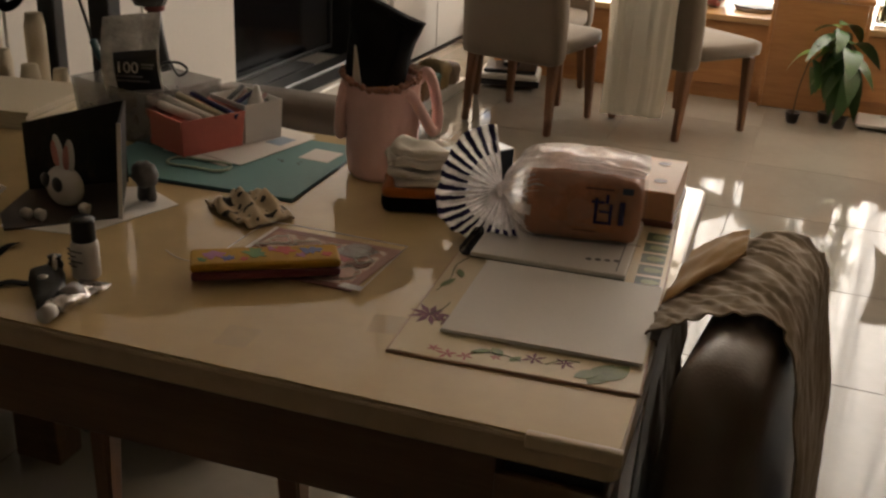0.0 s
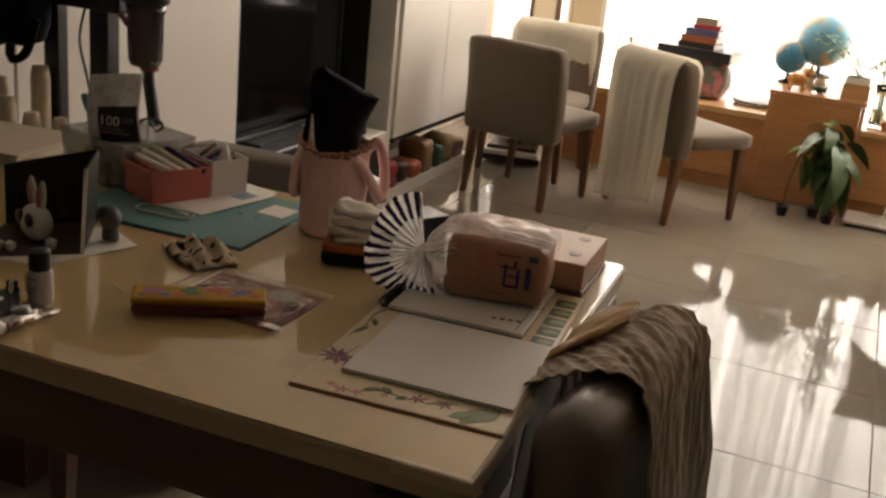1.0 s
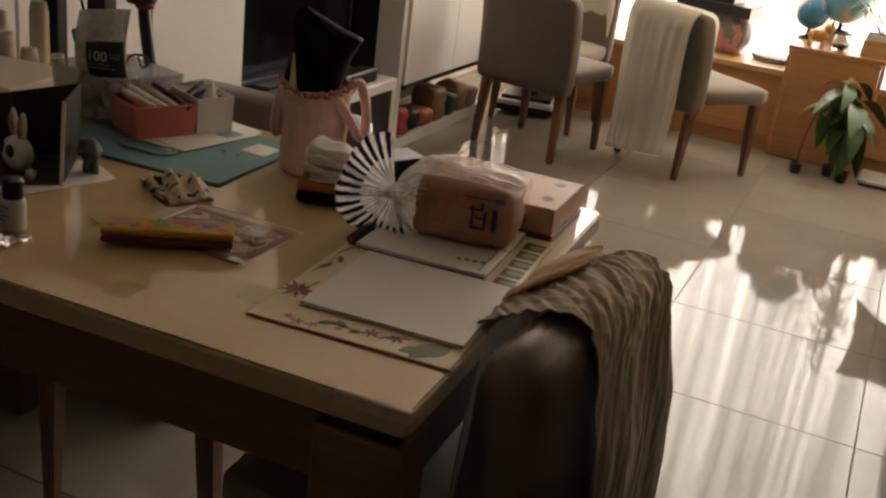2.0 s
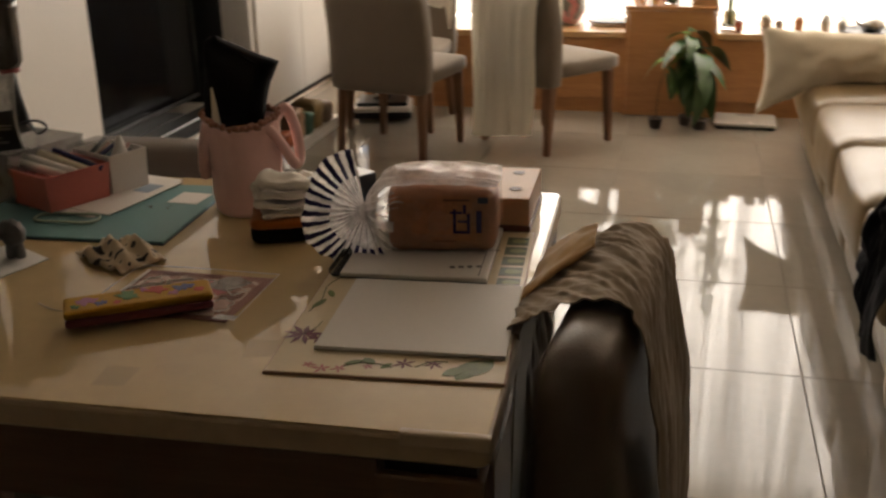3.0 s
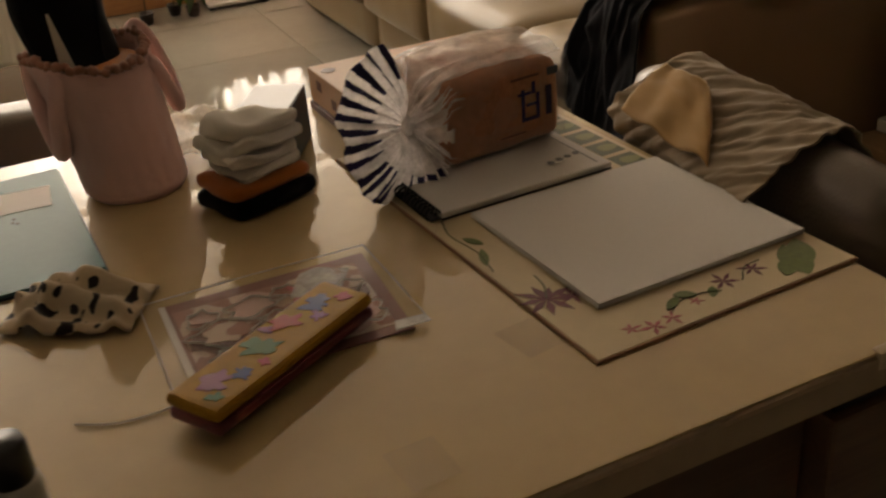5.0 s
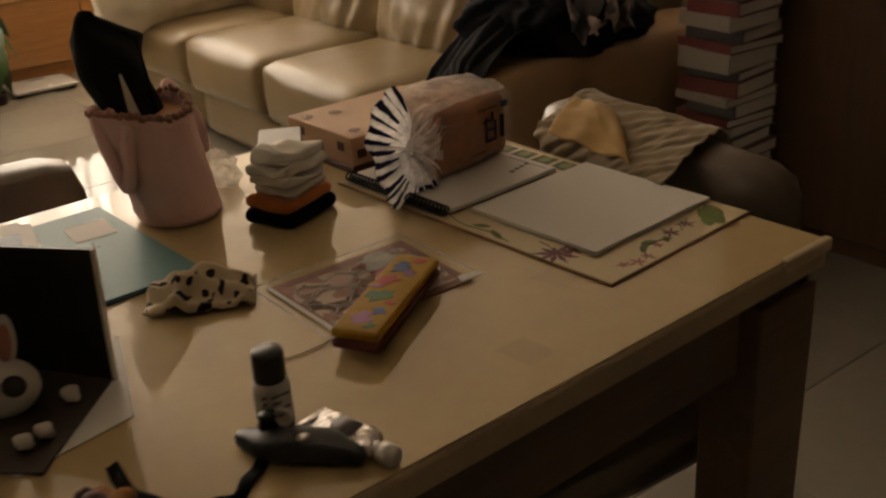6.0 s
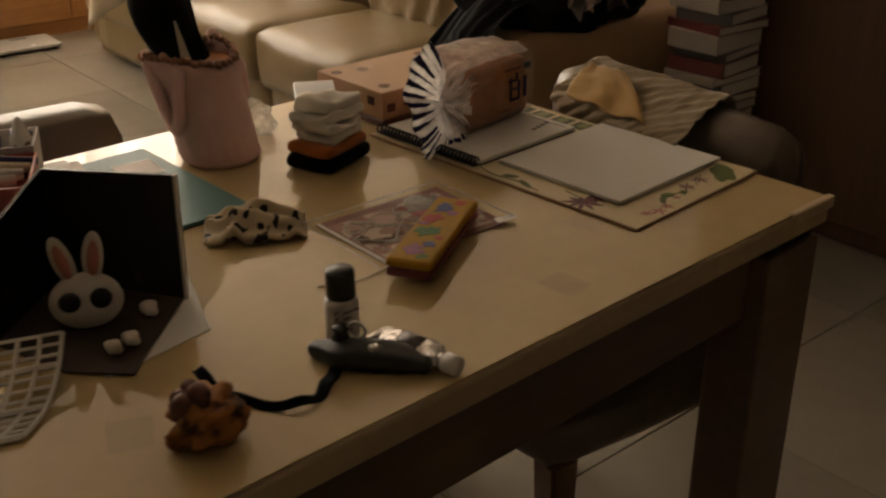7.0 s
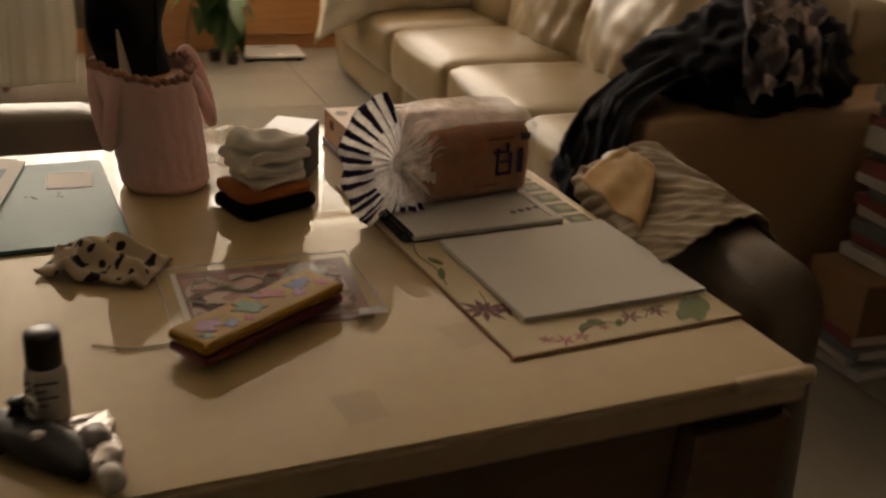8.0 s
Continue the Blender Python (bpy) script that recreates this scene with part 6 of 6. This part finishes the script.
# ---------------------------------------------------------------- things on the window bay
SZ = 0.42
for i, (x, w, d, h, c, r) in enumerate(((-0.80, 0.40, 0.22, 0.055, (0.02, 0.02, 0.022), 10), (-0.80, 0.20, 0.15, 0.028, (0.03, 0.018, 0.015), 14), (-0.80, 0.19, 0.15, 0.032, (0.36, 0.11, 0.04), 8), (-0.785, 0.18, 0.14, 0.036, (0.08, 0.09, 0.20), 12), (-0.775, 0.14, 0.11, 0.02, (0.45, 0.04, 0.05), 5), (-0.775, 0.12, 0.10, 0.035, (0.26, 0.22, 0.15), 16))):
    z = SZ + 0.196 + (0, 0.056, 0.085, 0.118, 0.155, 0.176)[i]
    book((x, 5.27, z), w, d, h, -r, surface("bay_book", c, 0.4, 0.1, 10, 120), "book in a leaning pile on the window bay", "books on the window bay", True)
bg = thing("toy_bag", (-0.78, 5.27, SZ), "clear bag of red and black toys on the window bay", "bag of toys")
bm = roughen(puffy(-0.15, 0.15, -0.1, 0.1, 0, 0.19, 0.05, 0.0, 10), 16, 0.02, 2)
for v in bm.verts:
    v.co.z = min(0.194, max(0, v.co.z))
part("toys", bm, fabric("red_black_toys", (0.03, 0.025, 0.03), 0.4, weave=120, rough=0.5, spots=((0.40, 0.05, 0.06), 16, 0.52)), bg, smooth=True)
bm = roughen(puffy(-0.165, 0.165, -0.112, 0.112, 0, 0.194, 0.05, 0.0, 10), 18, 0.014, 2)
for v in bm.verts:
    v.co.z = min(0.1955, max(0, v.co.z))
part("film", bm, M_CLEAR, bg, "clear plastic bag", smooth=True)
tp = thing("turntable_plate", (-0.47, 5.26, SZ), "round white plate with a dark rim on the sill", "plate")
part("plate", lathe([(0, 0), (0.10, 0), (0.115, 0.008), (0.12, 0.022), (0.112, 0.022), (0.1, 0.012), (0, 0.01)], 36), M_WHITE, tp, smooth=True)
part("rim", lathe([(0.1205, 0.017), (0.124, 0.019), (0.124, 0.024), (0.1205, 0.025)], 36), M_BLACK, tp, smooth=True)


def globe(at, r, label, tint):
    g = thing("globe", at, label, "globe", "globes")
    m, t, p = shader("globe_map")
    n = noise_tex(t, coords(t), 9 * 0.1 / r, 4)
    t.links.new(ramp(t, n, [(0.5, tint), (0.53, (0.36, 0.30, 0.18)), (0.65, (0.45, 0.34, 0.22))]), p.inputs["Base Color"])
    p.inputs["Roughness"].default_value = 0.3
    bm = bmesh.new()
    bmesh.ops.create_uvsphere(bm, u_segments=36, v_segments=24, radius=r, matrix=Matrix.Translation((0, 0, r + 0.05)))
    part("sphere", bm, m, g, smooth=True)
    part("foot", lathe([(0, 0), (r * 0.55, 0), (r * 0.5, 0.012), (0.012, 0.022), (0.010, 0.052), (0, 0.052)], 24), M_BLACK, g, smooth=True)
    arc = [((r + 0.012) * math.sin(a), 0, r + 0.05 - (r + 0.012) * math.cos(a)) for a in [0.1 * i for i in range(0, 31)]]
    part("meridian_arm", tube(arc, 0.004, 6), M_METAL, g, smooth=True)
    return g


globe((-0.345, 5.30, 0.553), 0.085, "blue and tan globe on a black foot", (0.04, 0.20, 0.36))
globe((-0.205, 5.36, 0.60), 0.135, "large pale blue globe by the curtain", (0.14, 0.38, 0.56))
solid("globe_stand_box", block(-0.07, 0.07, -0.05, 0.05, 0, 0.047, 0.002, 1), M_PAPER, (-0.205, 5.36, 0.553), "small white box under the larger globe", "box")
# small orange animal toy
bm = bmesh.new()
for c, r in (((0, 0, 0.055), (0.05, 0.03, 0.032)), ((0.048, 0, 0.095), (0.026, 0.022, 0.026)), ((0.055, 0.012, 0.122), (0.008, 0.004, 0.012)), ((0.055, -0.012, 0.122), (0.008, 0.004, 0.012)), ((-0.03, 0.015, 0.02), (0.012, 0.012, 0.022)), ((-0.03, -0.015, 0.02), (0.012, 0.012, 0.022)), ((0.03, 0.015, 0.02), (0.012, 0.012, 0.022)), ((0.03, -0.015, 0.02), (0.012, 0.012, 0.022))):
    bmesh.ops.create_uvsphere(bm, u_segments=14, v_segments=10, radius=1, matrix=Matrix.Translation(c) @ Matrix.Diagonal((*r, 1)))
for v in bm.verts:
    v.co.z = max(0, v.co.z)
solid("plush_animal", bm, fabric("orange_plush", (0.50, 0.22, 0.05), 0.3, weave=200, spots=((0.62, 0.5, 0.2), 60, 0.55)), (-0.275, 5.06, 0.553), "small orange plush animal on the oak box", "soft toy", smooth=True)
jr = thing("glass_jar", (-0.165, 5.07, 0.553), "small clear glass jar on the oak box", "jar")
M_GLASS = glass("clear_glass", (0.93, 0.96, 0.94))
part("jar", lathe([(0, 0), (0.034, 0), (0.036, 0.006), (0.036, 0.06), (0.028, 0.072), (0.03, 0.085), (0.027, 0.085), (0.025, 0.072), (0.033, 0.058), (0.033, 0.008), (0, 0.006)], 24), M_GLASS, jr, smooth=True)
part("contents", lathe([(0, 0.007), (0.032, 0.008), (0.032, 0.03), (0, 0.031)], 20), M_LEAF, jr, smooth=True)
wp = thing("planter_box", (0.0, 5.08, 0.553), "square wooden planter with feathery palm leaves", "plant")
part("planter", block(-0.065, 0.065, -0.05, 0.05, 0, 0.075, 0.004, 2), M_SILL, wp)
part("inner_pot", block(-0.058, 0.058, -0.044, 0.044, 0.0755, 0.105, 0.006, 2), M_WHITE, wp)
part("soil", block(-0.05, 0.05, -0.037, 0.037, 0.106, 0.109), M_SOIL, wp)
rp = random.Random(3)


def fronds(parent, base, n, length, mat, spread=1.0):
    for i in range(n):
        a = i * 2.4 + rp.random()
        d = Vector((math.cos(a) * spread, math.sin(a) * 0.6 * spread, 1.0)).normalized()
        pts = [Vector(base) + d * (length * k / 8) + Vector((math.cos(a), math.sin(a) * 0.6, -0.35)) * (0.35 * length * (k / 8) ** 2) for k in range(9)]
        stalk = part("stalk", tube(pts, 0.0022, 5), M_STEM, parent)
        for k in range(3, 9):
            for s in (-1, 1):
                l = 0.075 * (1.1 - 0.08 * k)
                m = Matrix.Translation(pts[k]) @ Matrix.Rotation(a + s * 0.9, 4, "Z") @ Matrix.Rotation(rp.uniform(-0.5, 0.4), 4, "Y")
                part("leaf", leaf_bm(l, 0.006, 0.35, None, m), mat, stalk)


fronds(wp, (0, 0, 0.105), 8, 0.26, M_LEAFLIGHT, 0.8)
vz = thing("bamboo_vase", (0.125, 5.17, SZ), "clear glass vase with tall lucky bamboo", "plant")
part("vase", lathe([(0, 0), (0.036, 0), (0.04, 0.01), (0.034, 0.08), (0.03, 0.14), (0.042, 0.21), (0.039, 0.21), (0.027, 0.14), (0.031, 0.08), (0.036, 0.012), (0, 0.008)], 24), M_GLASS, vz, smooth=True)
part("water", lathe([(0, 0.01), (0.034, 0.014), (0.029, 0.09), (0, 0.09)], 20), glass("water", (0.9, 0.95, 0.92), 0.0, 1.33), vz, smooth=True)
for i in range(5):
    a = i * 1.3
    pts = curve([(0.01 * math.cos(a), 0.01 * math.sin(a), 0.02), (0.016 * math.cos(a), 0.016 * math.sin(a), 0.25), (0.04 * math.cos(a), 0.03 * math.sin(a), 0.50 + 0.06 * i)], 5)
    cane = part("cane", tube(pts, 0.005, 7), surface("bamboo_cane", (0.16, 0.24, 0.07), 0.4), vz, smooth=True)
    for k in range(12):
        p = pts[min(len(pts) - 1, 5 + k // 2)]
        m = Matrix.Translation(p) @ Matrix.Rotation(k * 2.1 + i, 4, "Z") @ Matrix.Rotation(-0.5 + rp.uniform(-0.3, 0.5), 4, "Y")
        part("leaf", leaf_bm(0.12 + 0.05 * rp.random(), 0.009, 0.5, None, m), M_LEAFLIGHT, cane)
# little things along the sill
sill = random.Random(21)
for i, (x, y, r, h, c) in enumerate(((0.17, 5.08, 0.022, 0.05, (0.36, 0.10, 0.06)), (0.30, 5.12, 0.03, 0.07, (0.55, 0.5, 0.42)), (0.36, 5.08, 0.02, 0.055, (0.25, 0.2, 0.16)), (0.46, 5.15, 0.026, 0.06, (0.45, 0.22, 0.12)), (0.58, 5.10, 0.025, 0.075, (0.5, 0.48, 0.44)), (0.66, 5.13, 0.02, 0.05, (0.30, 0.30, 0.28)))):
    q = thing("trinket_cup", (x, y, SZ), "small glazed cup on the pale sill", "cup", "trinkets on the sill")
    part("cup", lathe([(0, 0), (r * 0.7, 0), (r * 0.8, 0.004), (r, h * 0.7), (r * 0.95, h), (r * 0.85, h), (r * 0.88, h * 0.7), (0, 0.008)], 18), surface("glaze", c, 0.25, 0.15, 20, 100, coat=0.4), q, smooth=True)
    part("stopper", lathe([(0, h), (r * 0.5, h), (r * 0.35, h * 1.18), (0, h * 1.25)], 12), M_METAL, q, smooth=True)
kt = thing("tea_set", (0.80, 5.12, SZ), "metal teapot on a dark round tray", "teapot")
part("tray", lathe([(0, 0), (0.15, 0), (0.155, 0.012), (0.15, 0.012), (0.145, 0.006), (0, 0.005)], 32), M_BLACK, kt, smooth=True)
part("pot", lathe([(0, 0.007), (0.04, 0.007), (0.055, 0.035), (0.045, 0.065), (0.02, 0.075), (0.008, 0.08), (0.01, 0.09), (0, 0.094)], 24), M_METAL, kt, smooth=True)
part("spout", tube(curve([(-0.045, 0, 0.035), (-0.07, 0, 0.045), (-0.085, 0, 0.068)], 5), 0.008, 7), M_METAL, kt, smooth=True)
part("handle", tube(curve([(0.045, 0, 0.05), (0.08, 0, 0.06), (0.075, 0, 0.03), (0.05, 0, 0.022)], 5), 0.005, 6), M_METAL, kt, smooth=True)
rd = thing("red_box", (1.12, 5.16, SZ), "dark box with red stripe on the sill", "box")
part("box", block(-0.13, 0.13, -0.08, 0.08, 0, 0.10, 0.003, 1), M_BLACK, rd)
part("stripe", block(-0.1305, 0.1305, -0.0815, -0.0802, 0.02, 0.045), surface("red_stripe", (0.4, 0.03, 0.03), 0.4), rd)
# frames and a fan by the curtain's edge
for x, y, w, h, r, m in ((-1.66, 5.2, 0.26, 0.62, -35, M_DARKWOOD), (-1.45, 5.3, 0.24, 0.56, -15, M_WHITE)):
    f = thing("framed_picture", (x, y, SZ), "leaning framed picture on the window bay", "picture frame", "leaning frames", rz=r)
    for a in ((-w / 2, -w / 2 + 0.025, 0, h), (w / 2 - 0.025, w / 2, 0, h), (-w / 2 + 0.025, w / 2 - 0.025, 0, 0.025), (-w / 2 + 0.025, w / 2 - 0.025, h - 0.025, h)):
        part("frame_bar", block(a[0], a[1], -0.012, 0.012, a[2], a[3], 0.002, 1), m, f)
    part("backing", block(-w / 2 + 0.02, w / 2 - 0.02, 0.0, 0.006, 0.02, h - 0.02), M_CREAMPAPER, f)
df = thing("desk_fan", (-1.16, 5.25, SZ), "small white desk fan by the curtain", "fan")
part("foot", lathe([(0, 0), (0.06, 0), (0.055, 0.012), (0.012, 0.02), (0.01, 0.10), (0, 0.1)], 20), M_WHITE, df, smooth=True)
part("cage_ring", tube([(0.085 * math.cos(a), 0, 0.19 + 0.085 * math.sin(a)) for a in [6.28318 * i / 36 for i in range(37)]], 0.006, 6), M_WHITE, df, smooth=True)
for i in range(16):
    a = 6.28318 * i / 16
    part("cage_wire", tube([(0.014 * math.cos(a), -0.018, 0.19 + 0.014 * math.sin(a)), (0.05 * math.cos(a), -0.022, 0.19 + 0.05 * math.sin(a)), (0.084 * math.cos(a), -0.004, 0.19 + 0.084 * math.sin(a))], 0.0014, 4), M_WHITE, df)
part("hub", lathe([(0, -0.02), (0.016, -0.02), (0.016, 0.02), (0, 0.02)], 14, (0, 0, 0.19)), M_WHITE, df, smooth=True)
for i in range(4):
    a = 6.28318 * i / 4
    part("blade", sheet(4, 2, lambda u, v: (0.07 * u * math.cos(a + 0.5 * v), -0.01 * v, 0.19 + 0.07 * u * math.sin(a + 0.5 * v)), 0.001), M_PAPER, df)


# ---------------------------------------------------------------- floor tiles, one by one
floor_ob = bpy.data.objects["floor"]
tile_mesh = put("tile", block(-0.2989, 0.2989, -0.2989, 0.2989, -0.012, 0.0, 0.0012, 1), M_TILE)
for i in range(-4, 2):
    for j in range(-13, 6):
        o = new("tile", tile_mesh)
        o.location = (0.265 + 0.3 + 0.6 * i, 2.16 + 0.3 + 0.6 * j, 0)
        o.parent = floor_ob
